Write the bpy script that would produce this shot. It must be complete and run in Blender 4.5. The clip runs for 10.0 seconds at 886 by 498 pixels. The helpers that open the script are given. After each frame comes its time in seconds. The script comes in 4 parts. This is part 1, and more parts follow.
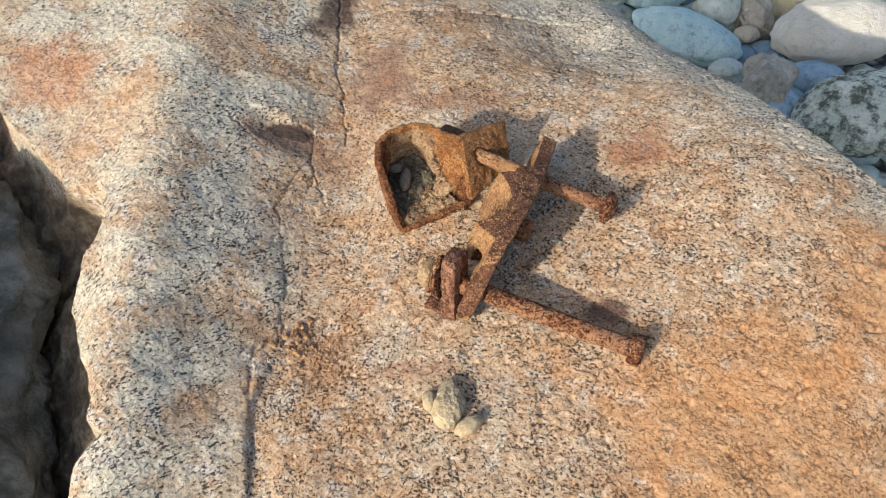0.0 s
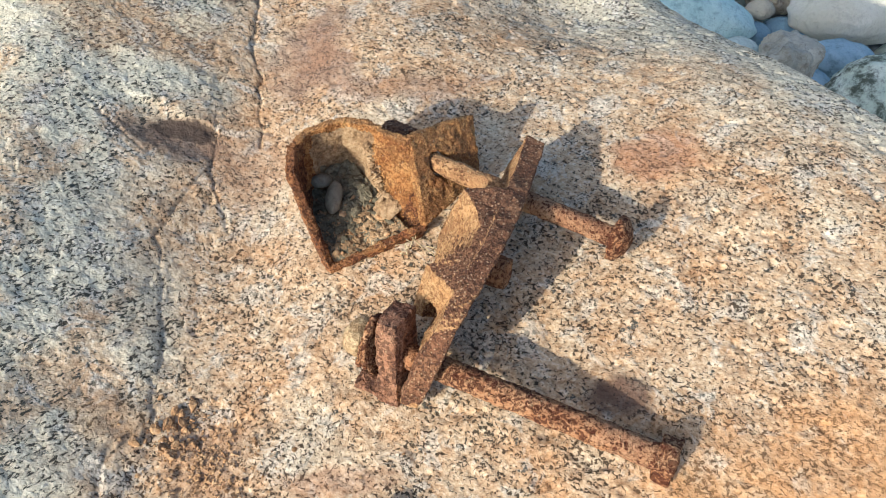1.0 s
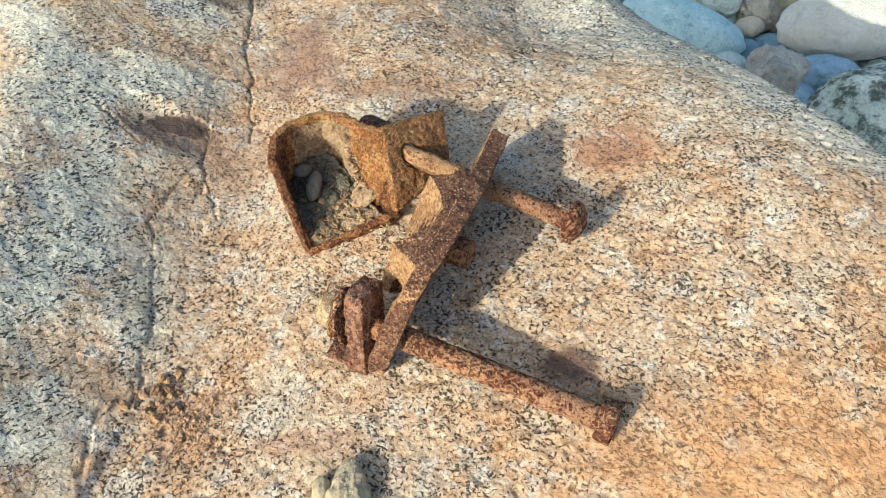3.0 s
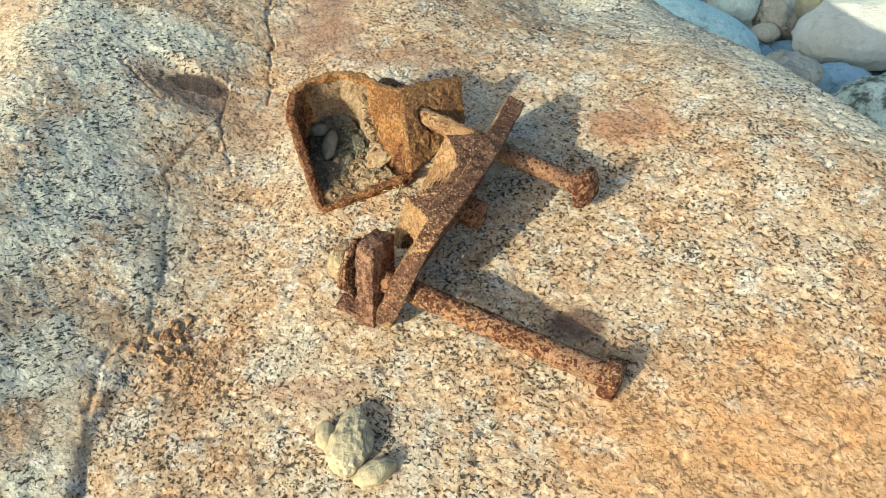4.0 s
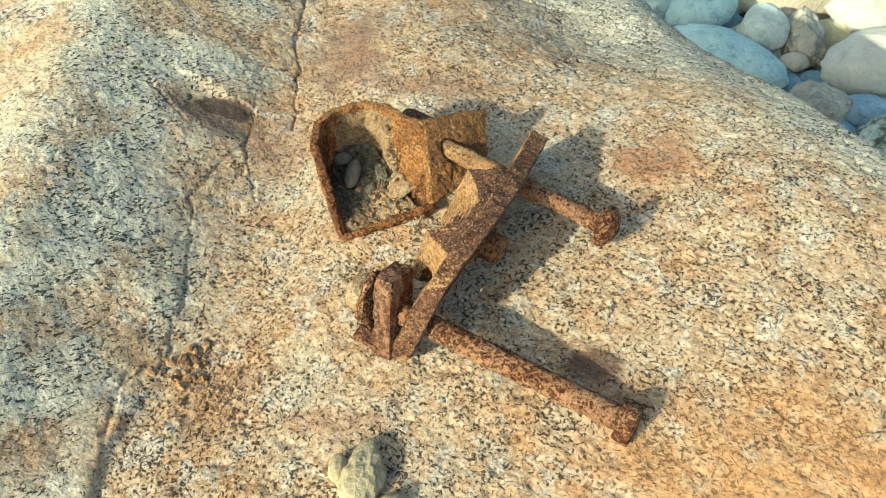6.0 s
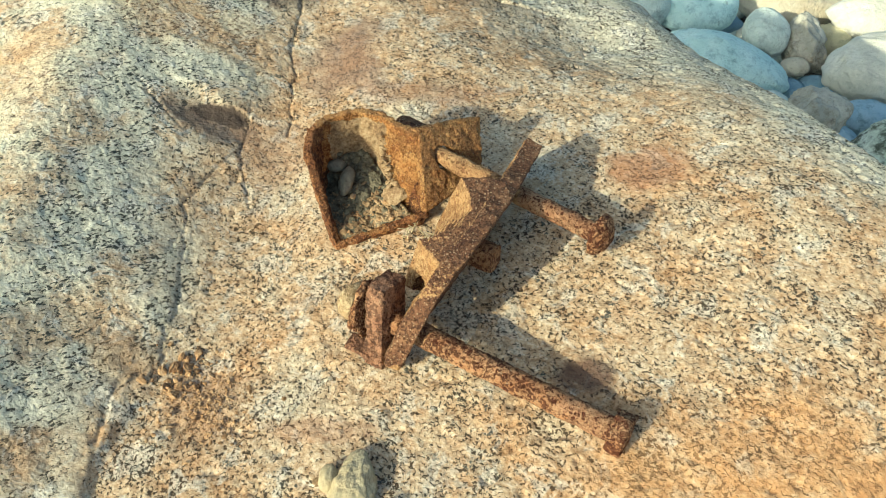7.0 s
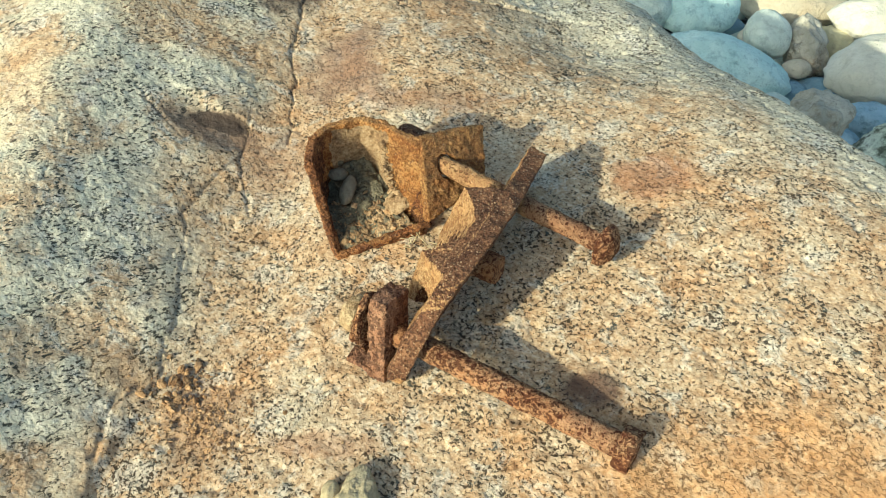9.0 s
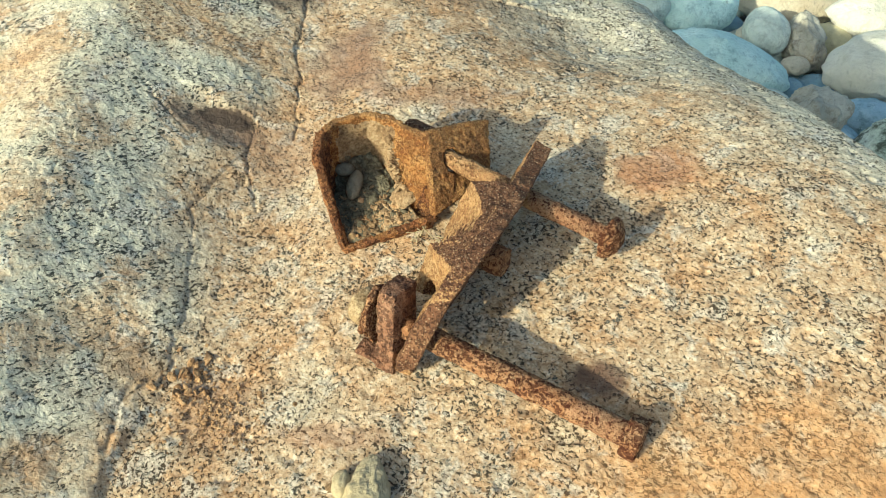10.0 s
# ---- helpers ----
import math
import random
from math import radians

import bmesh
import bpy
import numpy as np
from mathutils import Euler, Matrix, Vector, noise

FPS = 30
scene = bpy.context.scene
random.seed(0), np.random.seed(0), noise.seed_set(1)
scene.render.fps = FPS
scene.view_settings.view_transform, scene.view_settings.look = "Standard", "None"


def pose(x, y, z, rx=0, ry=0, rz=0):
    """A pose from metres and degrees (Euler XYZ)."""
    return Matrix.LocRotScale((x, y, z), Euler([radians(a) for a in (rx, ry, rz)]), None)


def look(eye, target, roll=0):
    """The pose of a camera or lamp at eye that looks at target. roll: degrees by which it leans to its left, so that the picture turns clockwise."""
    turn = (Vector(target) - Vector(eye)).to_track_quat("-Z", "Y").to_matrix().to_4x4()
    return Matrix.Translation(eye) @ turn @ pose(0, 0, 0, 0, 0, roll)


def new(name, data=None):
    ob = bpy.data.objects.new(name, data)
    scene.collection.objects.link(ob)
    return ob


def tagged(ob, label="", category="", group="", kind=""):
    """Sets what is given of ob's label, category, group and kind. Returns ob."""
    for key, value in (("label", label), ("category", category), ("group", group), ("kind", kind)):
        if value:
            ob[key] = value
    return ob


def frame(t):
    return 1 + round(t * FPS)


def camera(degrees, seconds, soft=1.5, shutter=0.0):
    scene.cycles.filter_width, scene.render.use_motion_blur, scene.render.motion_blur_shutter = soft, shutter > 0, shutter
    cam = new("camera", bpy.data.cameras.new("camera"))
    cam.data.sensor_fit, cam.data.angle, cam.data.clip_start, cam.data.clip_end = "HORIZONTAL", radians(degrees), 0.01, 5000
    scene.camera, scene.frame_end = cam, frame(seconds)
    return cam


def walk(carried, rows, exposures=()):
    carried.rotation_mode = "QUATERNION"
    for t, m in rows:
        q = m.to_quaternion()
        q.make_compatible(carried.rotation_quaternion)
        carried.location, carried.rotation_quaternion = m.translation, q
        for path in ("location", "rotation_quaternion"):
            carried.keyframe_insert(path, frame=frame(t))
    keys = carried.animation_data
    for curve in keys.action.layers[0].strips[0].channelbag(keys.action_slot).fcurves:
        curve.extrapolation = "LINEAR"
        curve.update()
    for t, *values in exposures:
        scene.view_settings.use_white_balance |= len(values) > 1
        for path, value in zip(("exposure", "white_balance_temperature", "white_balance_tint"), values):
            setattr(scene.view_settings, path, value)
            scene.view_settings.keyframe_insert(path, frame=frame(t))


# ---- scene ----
cam = camera(60.0, 10.0, 0.8)
PATH = [
    (0, (0.002, 0.022, 0.734), (0.0, 1.242, -0.85), -0.1),
    (0.2, (-0.005, 0.078, 0.685), (0.029, 1.271, -0.92), 0.5),
    (0.3, (0.002, 0.106, 0.662), (0.027, 1.299, -0.943), 0.0),
    (0.5, (0.007, 0.15, 0.629), (0.035, 1.365, -0.96), 0.2),
    (0.7, (0.023, 0.191, 0.588), (0.044, 1.407, -1.0), 0.1),
    (1, (0.04, 0.218, 0.559), (0.067, 1.412, -1.045), 0.6),
    (1.2, (0.054, 0.205, 0.574), (0.08, 1.402, -1.028), 0.5),
    (1.5, (0.078, 0.19, 0.581), (0.105, 1.389, -1.02), 0.3),
    (2, (0.089, 0.173, 0.583), (0.107, 1.372, -1.018), -0.2),
    (2.2, (0.085, 0.171, 0.585), (0.098, 1.375, -1.012), -0.3),
    (3.3, (0.074, 0.155, 0.575), (0.066, 1.398, -0.991), 0.1),
    (3.5, (0.072, 0.147, 0.573), (0.06, 1.393, -0.992), 0.3),
    (3.8, (0.071, 0.136, 0.565), (0.06, 1.388, -0.995), 1.6),
    (4, (0.071, 0.128, 0.558), (0.056, 1.38, -1.002), 2.1),
    (4.5, (0.071, 0.132, 0.563), (0.046, 1.39, -0.992), 2.4),
    (5, (0.072, 0.136, 0.564), (0.027, 1.398, -0.987), 2.2),
    (5.5, (0.073, 0.138, 0.567), (0.014, 1.406, -0.978), 2.1),
    (6, (0.071, 0.141, 0.569), (0.001, 1.416, -0.97), 2.0),
    (7.5, (0.081, 0.15, 0.57), (0.003, 1.43, -0.965), 1.9),
    (8, (0.077, 0.153, 0.57), (-0.002, 1.432, -0.964), 1.9),
    (8.5, (0.076, 0.158, 0.569), (-0.003, 1.437, -0.966), 1.8),
    (9, (0.074, 0.16, 0.569), (-0.001, 1.439, -0.967), 1.9),
    (9.5, (0.072, 0.155, 0.57), (0.002, 1.433, -0.967), 1.9),
    (10, (0.067, 0.151, 0.571), (-0.002, 1.429, -0.966), 1.9),
]
EXPOSURES = [
    (0, 0.13, 6180, 8), (0.5, 0.36, 6030, 4), (1, 0.43, 5860, 3), (1.5, 0.36, 5880, 5), (2, 0.46, 5780, 0), (3.5, 0.46, 5820, -3), (4, 0.48, 6020, -9),
    (4.5, 0.48, 6180, -13), (5, 0.50, 6210, -17), (5.5, 0.47, 6310, -14), (6, 0.43, 6310, -14), (7.5, 0.43, 6310, -14), (10, 0.40, 6340, -13),
]
walk(cam, [(t, look(eye, target, roll)) for t, eye, target, roll in PATH], EXPOSURES)

# ---- light ----
SUN_EL, SUN_AZ = 26.0, 225.5          # degrees; azimuth clockwise from +y
sun_dir = Vector((math.sin(radians(SUN_AZ)) * math.cos(radians(SUN_EL)), math.cos(radians(SUN_AZ)) * math.cos(radians(SUN_EL)), math.sin(radians(SUN_EL))))
world = bpy.data.worlds.new("sky")
scene.world = world
world.use_nodes = True
sky = world.node_tree.nodes.new("ShaderNodeTexSky")
sky.sky_type = "NISHITA"
sky.sun_disc = False
sky.dust_density, sky.ozone_density = 3.0, 0.6
sky.sun_elevation, sky.sun_rotation = radians(SUN_EL), radians(SUN_AZ)
back = world.node_tree.nodes["Background"]
back.inputs["Strength"].default_value = 0.15
world.node_tree.links.new(sky.outputs["Color"], back.inputs["Color"])
sun = new("sun", bpy.data.lights.new("sun", "SUN"))
sun.data.energy, sun.data.angle, sun.data.color = 3.7, radians(0.55), (1.0, 0.86, 0.68)
sun.matrix_world = look(sun_dir * 20, (0, 0, 0))


# ---- materials ----
class Nodes:
    """Short hand for a node material."""

    def __init__(self, name):
        self.mat = bpy.data.materials.new(name)
        self.mat.use_nodes = True
        self.tree = self.mat.node_tree
        self.bsdf = self.tree.nodes["Principled BSDF"]
        self.coord = self.add("ShaderNodeTexCoord").outputs["Object"]

    def add(self, kind, **inputs):
        node = self.tree.nodes.new(kind)
        for key, value in inputs.items():
            self.put(node.inputs[key.replace("_", " ")], value)
        return node

    def put(self, socket, value):
        if isinstance(value, bpy.types.NodeSocket):
            self.tree.links.new(value, socket)
        else:
            socket.default_value = value

    def noise(self, scale, detail=4.0, rough=0.55, at=None, warp=0.0):
        node = self.add("ShaderNodeTexNoise", Vector=at or self.coord, Scale=scale, Detail=detail, Roughness=rough, Distortion=warp)
        return node.outputs["Fac"]

    def cells(self, scale, at=None, feature="F1"):
        node = self.add("ShaderNodeTexVoronoi", Vector=at or self.coord, Scale=scale)
        node.feature = feature
        return node

    def math(self, op, a, b=0.0, c=0.0):
        node = self.add("ShaderNodeMath")
        node.operation = op
        for socket, value in zip(node.inputs, (a, b, c)):
            self.put(socket, value)
        return node.outputs[0]

    def vec(self, op, a, b):
        node = self.add("ShaderNodeVectorMath")
        node.operation = op
        self.put(node.inputs[0], a)
        self.put(node.inputs[1], b)
        return node.outputs["Value"] if op in ("LENGTH", "DISTANCE", "DOT_PRODUCT") else node.outputs["Vector"]

    def step(self, value, low, high):
        node = self.add("ShaderNodeMapRange", Value=value)
        node.interpolation_type = "SMOOTHSTEP"
        for key, v in (("From Min", low), ("From Max", high)):
            node.inputs[key].default_value = v
        return node.outputs[0]

    def ramp(self, fac, stops, interp="LINEAR"):
        node = self.add("ShaderNodeValToRGB", Fac=fac)
        node.color_ramp.interpolation = interp
        while len(node.color_ramp.elements) < len(stops):
            node.color_ramp.elements.new(1.0)
        for e, (p, col) in zip(node.color_ramp.elements, stops):
            e.position, e.color = p, (*col, 1.0)
        return node.outputs["Color"]

    def mix(self, fac, a, b, blend="MIX"):
        node = self.add("ShaderNodeMix")
        node.data_type, node.blend_type = "RGBA", blend
        for key, v in ((0, fac), (6, a), (7, b)):
            if isinstance(v, tuple) and len(v) == 3:
                v = (*v, 1.0)
            self.put(node.inputs[key], v)
        return node.outputs[2]

    def patch(self, centre, radii, rag=1.05, scale=20.0, low=0.45, high=1.15):
        """1 inside a ragged blot at centre, 0 outside."""
        off = self.vec("DIVIDE", self.vec("SUBTRACT", self.coord, (*centre, 0.05)), (*radii, 0.5))
        size = self.math("ADD", self.vec("LENGTH", off, (0, 0, 0)), self.math("MULTIPLY", self.math("SUBTRACT", self.noise(scale, 5.0, 0.65), 0.5), 2.0 * rag))
        return self.math("SUBTRACT", 1.0, self.step(size, low, high))

    def done(self, colour, rough, height=None, depth=0.001, metal=0.0):
        self.put(self.bsdf.inputs["Base Color"], colour)
        self.put(self.bsdf.inputs["Roughness"], rough)
        self.bsdf.inputs["Metallic"].default_value = metal
        self.bsdf.inputs["Specular IOR Level"].default_value = 0.3
        if height is not None:
            bump = self.add("ShaderNodeBump", Height=height, Strength=1.0, Distance=depth)
            self.put(self.bsdf.inputs["Normal"], bump.outputs[0])
        return self.mat

# plan of the cracks in the boulder
CRACK_Y = [0.2, 0.27, 0.39, 0.47, 0.6, 0.69, 0.76, 0.88, 1.05, 1.3]
CRACK_X = [-0.18, -0.184, -0.197, -0.172, -0.188, -0.164, -0.15, -0.142, -0.157, -0.16]
LINE_Y = [0.2, 0.27, 0.341, 0.372, 0.427, 0.473, 0.533, 0.564, 0.633, 0.677, 0.715, 0.783, 0.80, 0.825, 0.871, 0.94, 1.05, 1.3]
LINE_X = [-0.18, -0.184, -0.19, -0.198, -0.206, -0.176, -0.181, -0.186, -0.201, -0.19, -0.169, -0.168, -0.138, -0.135, -0.147, -0.148, -0.157, -0.16]
EDGE_Y = [0.1, 0.277, 0.306, 0.333, 0.347, 0.395, 0.474, 0.538, 0.570, 0.618, 0.634, 0.638, 0.656, 0.695, 0.745, 1.2]
EDGE_X = [-0.352, -0.348, -0.345, -0.327, -0.342, -0.360, -0.395, -0.398, -0.384, -0.386, -0.40, -0.448, -0.457, -0.50, -0.552, -0.88]


def granite():
    n = Nodes("granite")
    def along(degrees, a, b):
        turned = n.add("ShaderNodeMapping", Vector=n.coord)
        turned.inputs["Rotation"].default_value = (0, 0, radians(-degrees))
        stretched = n.add("ShaderNodeMapping", Vector=turned.outputs[0])
        stretched.inputs["Scale"].default_value = (a, b, 1.0)
        return stretched.outputs[0]

    flow, drift = along(40, 0.66, 1.2), along(-38, 0.92, 1.06)
    x = n.add("ShaderNodeSeparateXYZ", Vector=n.coord).outputs[0]
    yy = n.add("ShaderNodeSeparateXYZ", Vector=n.coord).outputs[1]
    def course(ys, xs):
        """The x of a line of the plan at this y."""
        curve = n.add("ShaderNodeFloatCurve", Value=n.math("DIVIDE", yy, 1.3))
        points = curve.mapping.curves[0].points
        for py, px in zip(ys[1:-1], xs[1:-1]):
            points.new(py / 1.3, px + 1.0)
        points[0].location = (0.0, xs[0] + 1.0)
        points[len(points) - 1].location = (1.0, xs[-1] + 1.0)
        for pt in points:
            pt.handle_type = "VECTOR"
        curve.mapping.update()
        return n.math("SUBTRACT", curve.outputs[0], 1.0)

    off_crack = n.math("SUBTRACT", x, course(LINE_Y, LINE_X))
    off_edge = n.math("SUBTRACT", x, course(EDGE_Y, EDGE_X))
    wide = n.noise(26.0, 5.0, 0.6)
    clump = n.noise(140.0, 4.0, 0.62, drift)
    grain = n.noise(390.0, 3.0, 0.58, drift, 0.3)
    pick = n.math("ADD", 0.5, n.math("MULTIPLY", n.math("SUBTRACT", n.math("ADD", n.math("MULTIPLY", clump, 0.5), n.math("MULTIPLY", grain, 0.5)), 0.5), 3.3))
    # feldspar and quartz body
    pale = n.ramp(pick, [(0.0, (0.29, 0.18, 0.10)), (0.35, (0.50, 0.355, 0.23)), (0.7, (0.64, 0.50, 0.35)), (1.0, (0.75, 0.64, 0.51))])
    warm = n.ramp(pick, [(0.0, (0.27, 0.125, 0.052)), (0.4, (0.46, 0.25, 0.12)), (0.75, (0.60, 0.37, 0.20)), (1.0, (0.70, 0.51, 0.33))])
    grey = n.ramp(pick, [(0.0, (0.39, 0.36, 0.285)), (0.4, (0.60, 0.55, 0.43)), (0.75, (0.74, 0.68, 0.55)), (1.0, (0.84, 0.79, 0.67))])
    cloud = n.step(n.noise(8.0, 6.0, 0.66, warp=0.8), 0.43, 0.66)
    tint = n.step(n.noise(60.0, 5.0, 0.62), 0.42, 0.66)
    stain = n.math("MINIMUM", n.math("ADD", n.math("MULTIPLY", cloud, 0.5), n.math("MULTIPLY", tint, 0.42)), 1.0)
    colour = n.mix(stain, pale, warm)
    # greyer, cleaner rock on the western shoulder and in scattered patches
    west = n.math("SUBTRACT", 1.0, n.step(n.math("ADD", off_crack, n.math("MULTIPLY", n.math("SUBTRACT", n.noise(9.0, 5.0, 0.6), 0.5), 0.22)), -0.06, 0.03))
    bare = n.math("MULTIPLY", n.step(n.noise(15.0, 5.0, 0.65), 0.54, 0.66), 0.5)
    brow = n.step(n.math("ADD", n.math("ADD", n.math("MULTIPLY", x, 0.75), n.math("MULTIPLY", yy, 0.66)), n.math("MULTIPLY", n.math("SUBTRACT", n.noise(11.0, 4.0), 0.5), 0.3)), 0.66, 0.82)
    bare = n.math("MAXIMUM", bare, n.math("MULTIPLY", brow, 0.9))
    ochre = n.math("SUBTRACT", 1.0, n.math("MULTIPLY", n.step(n.noise(17.0, 4.0), 0.44, 0.58), 0.8))
    colour = n.mix(n.math("MAXIMUM", n.math("MULTIPLY", west, ochre), bare), colour, grey)
    # curling flecks of dark mica, thicker in some places than in others
    thick = n.math("ADD", n.math("MULTIPLY", n.math("SUBTRACT", wide, 0.5), 0.26), n.math("MULTIPLY", n.math("SUBTRACT", n.noise(82.0, 3.0, 0.6), 0.5), 0.20))
    squiggle = n.math("ADD", n.noise(350.0, 3.0, 0.64, drift, 0.6), thick)
    streak = n.math("ADD", n.noise(330.0, 3.0, 0.64, flow, 0.3), n.math("MULTIPLY", thick, 1.1))
    level = n.math("ADD", n.math("MULTIPLY", streak, west), n.math("MULTIPLY", squiggle, n.math("SUBTRACT", 1.0, west)))
    level = n.math("ADD", level, n.math("MULTIPLY", n.math("SUBTRACT", 1.0, n.step(x, -0.38, -0.20)), 0.026))
    core = n.math("SUBTRACT", 1.0, n.step(level, 0.402, 0.434))
    halo = n.math("SUBTRACT", 1.0, n.step(level, 0.41, 0.48))
    fleck = n.math("MAXIMUM", core, n.math("MULTIPLY", halo, 0.22))
    blob = n.math("MULTIPLY", n.step(n.noise(170.0, 4.0, 0.62, flow, 0.8), 0.635, 0.70), n.math("ADD", 0.35, n.math("MULTIPLY", west, 0.6)))
    fleck = n.math("MAXIMUM", fleck, blob)
    white = n.math("MULTIPLY", n.step(n.noise(34.0, 5.0, 0.68, warp=0.6), 0.52, 0.62), n.math("ADD", 0.55, n.math("MULTIPLY", n.math("MAXIMUM", west, brow), 0.35)))
    colour = n.mix(white, colour, n.ramp(pick, [(0.0, (0.46, 0.41, 0.35)), (0.6, (0.70, 0.645, 0.56)), (1.0, (0.82, 0.78, 0.70))]))
    pepper = n.math("MULTIPLY", white, n.math("SUBTRACT", 1.0, n.step(n.noise(250.0, 3.0, 0.62), 0.42, 0.455)))
    # greenish band of darker rock along the crack's west side
    band = n.math("MULTIPLY", n.step(n.math("ADD", off_crack, n.math("MULTIPLY", n.math("SUBTRACT", n.noise(40.0, 4.0, 0.65), 0.5), 0.05)), -0.034, -0.012), n.math("SUBTRACT", 1.0, n.step(off_crack, -0.002, 0.003)))
    band = n.math("MULTIPLY", band, n.math("SUBTRACT", 1.0, n.step(yy, 0.56, 0.64)))
    colour = n.mix(n.math("MULTIPLY", band, 0.2), colour, (0.31, 0.315, 0.265))
    brown = n.mix(n.math("MULTIPLY", west, 0.9), n.mix(stain, (0.046, 0.035, 0.025), (0.078, 0.040, 0.019)), (0.042, 0.044, 0.038))
    colour = n.mix(n.math("MULTIPLY", fleck, 0.95), colour, brown)
    colour = n.mix(pepper, colour, (0.055, 0.058, 0.052))
    # clots of bluish black mineral
    clot = n.math("MULTIPLY", n.step(n.noise(75.0, 3.0, 0.6), 0.655, 0.70), n.step(n.noise(480.0, 2.0, 0.6), 0.36, 0.54))
    colour = n.mix(n.math("MULTIPLY", clot, 0.9), colour, (0.06, 0.068, 0.066))
    # stains with shapes of their own
    blots = [
        ((0.174, 0.462), (0.036, 0.019), 0.95, (0.15, 0.10, 0.08)),
        ((-0.085, 0.86), (0.055, 0.07), 0.8, (0.27, 0.18, 0.14)),
        ((0.02, 0.80), (0.09, 0.022), 0.5, (0.30, 0.17, 0.11)),
        ((-0.155, 0.99), (0.032, 0.06), 0.92, (0.10, 0.075, 0.065)),
        ((-0.185, 0.935), (0.022, 0.022), 0.8, (0.12, 0.085, 0.07)),
        ((0.06, 0.995), (0.14, 0.022), 0.35, (0.22, 0.17, 0.13)),
        ((-0.13, 0.72), (0.05, 0.05), 0.4, (0.34, 0.22, 0.16)),
        ((-0.205, 0.738), (0.050, 0.026), 0.85, (0.20, 0.15, 0.125)),
        ((0.235, 0.680), (0.050, 0.034), 0.6, (0.42, 0.21, 0.12)),
        ((0.30, 0.33), (0.16, 0.13), 0.65, (0.54, 0.31, 0.14)),
        ((0.46, 0.44), (0.10, 0.14), 0.65, (0.56, 0.33, 0.16)),
        ((-0.13, 0.432), (0.035, 0.04), 0.5, (0.38, 0.22, 0.12)),
        ((-0.03, 0.410), (0.055, 0.012), 0.45, (0.34, 0.17, 0.10)),
        ((-0.25, 0.86), (0.11, 0.06), 0.35, (0.60, 0.38, 0.20)),
        ((-0.52, 0.80), (0.07, 0.07), 0.7, (0.52, 0.27, 0.15)),
        ((-0.42, 0.72), (0.10, 0.09), 0.45, (0.60, 0.40, 0.24)),
        ((-0.255, 0.36), (0.028, 0.055), 0.4, (0.34, 0.20, 0.10)),
        ((-0.215, 0.465), (0.03, 0.02), 0.5, (0.34, 0.20, 0.10)),
    ]
    for centre, radii, amount, col in blots:
        colour = n.mix(n.math("MULTIPLY", n.patch(centre, radii), amount), colour, n.mix(0.4, col, colour, "OVERLAY"))
    # black streak under the ledge
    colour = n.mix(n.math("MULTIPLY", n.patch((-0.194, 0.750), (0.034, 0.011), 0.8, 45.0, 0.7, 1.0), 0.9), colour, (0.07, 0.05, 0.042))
    # broken dark line that follows the long crack
    slit = n.math("ADD", n.math("ABSOLUTE", off_crack), n.math("MULTIPLY", n.math("SUBTRACT", n.noise(120.0, 3.0), 0.5), 0.004))
    slit = n.math("MULTIPLY", n.math("SUBTRACT", 1.0, n.step(slit, 0.0004, 0.0019)), n.step(n.noise(16.0, 3.0), 0.40, 0.54))
    slit = n.math("MULTIPLY", slit, n.step(n.math("ABSOLUTE", n.math("SUBTRACT", yy, 0.635)), 0.02, 0.035))
    slit = n.math("MULTIPLY", slit, n.step(n.math("ABSOLUTE", n.math("SUBTRACT", yy, 0.777)), 0.010, 0.018))
    colour = n.mix(n.math("MULTIPLY", slit, 0.4), colour, (0.06, 0.045, 0.034))
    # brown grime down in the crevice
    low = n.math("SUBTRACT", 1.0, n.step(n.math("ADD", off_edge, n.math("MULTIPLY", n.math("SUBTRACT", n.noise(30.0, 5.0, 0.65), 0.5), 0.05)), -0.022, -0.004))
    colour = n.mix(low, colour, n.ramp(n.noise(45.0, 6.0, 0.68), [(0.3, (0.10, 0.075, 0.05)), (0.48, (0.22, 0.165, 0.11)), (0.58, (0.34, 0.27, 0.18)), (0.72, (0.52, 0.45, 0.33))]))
    height = n.math("SUBTRACT", n.math("ADD", n.math("MULTIPLY", grain, 0.5), n.math("MULTIPLY", clump, n.math("ADD", 0.8, n.math("MULTIPLY", west, 1.1)))), n.math("MULTIPLY", fleck, 0.7))
    return n.done(colour, 0.85, height, 0.0014)


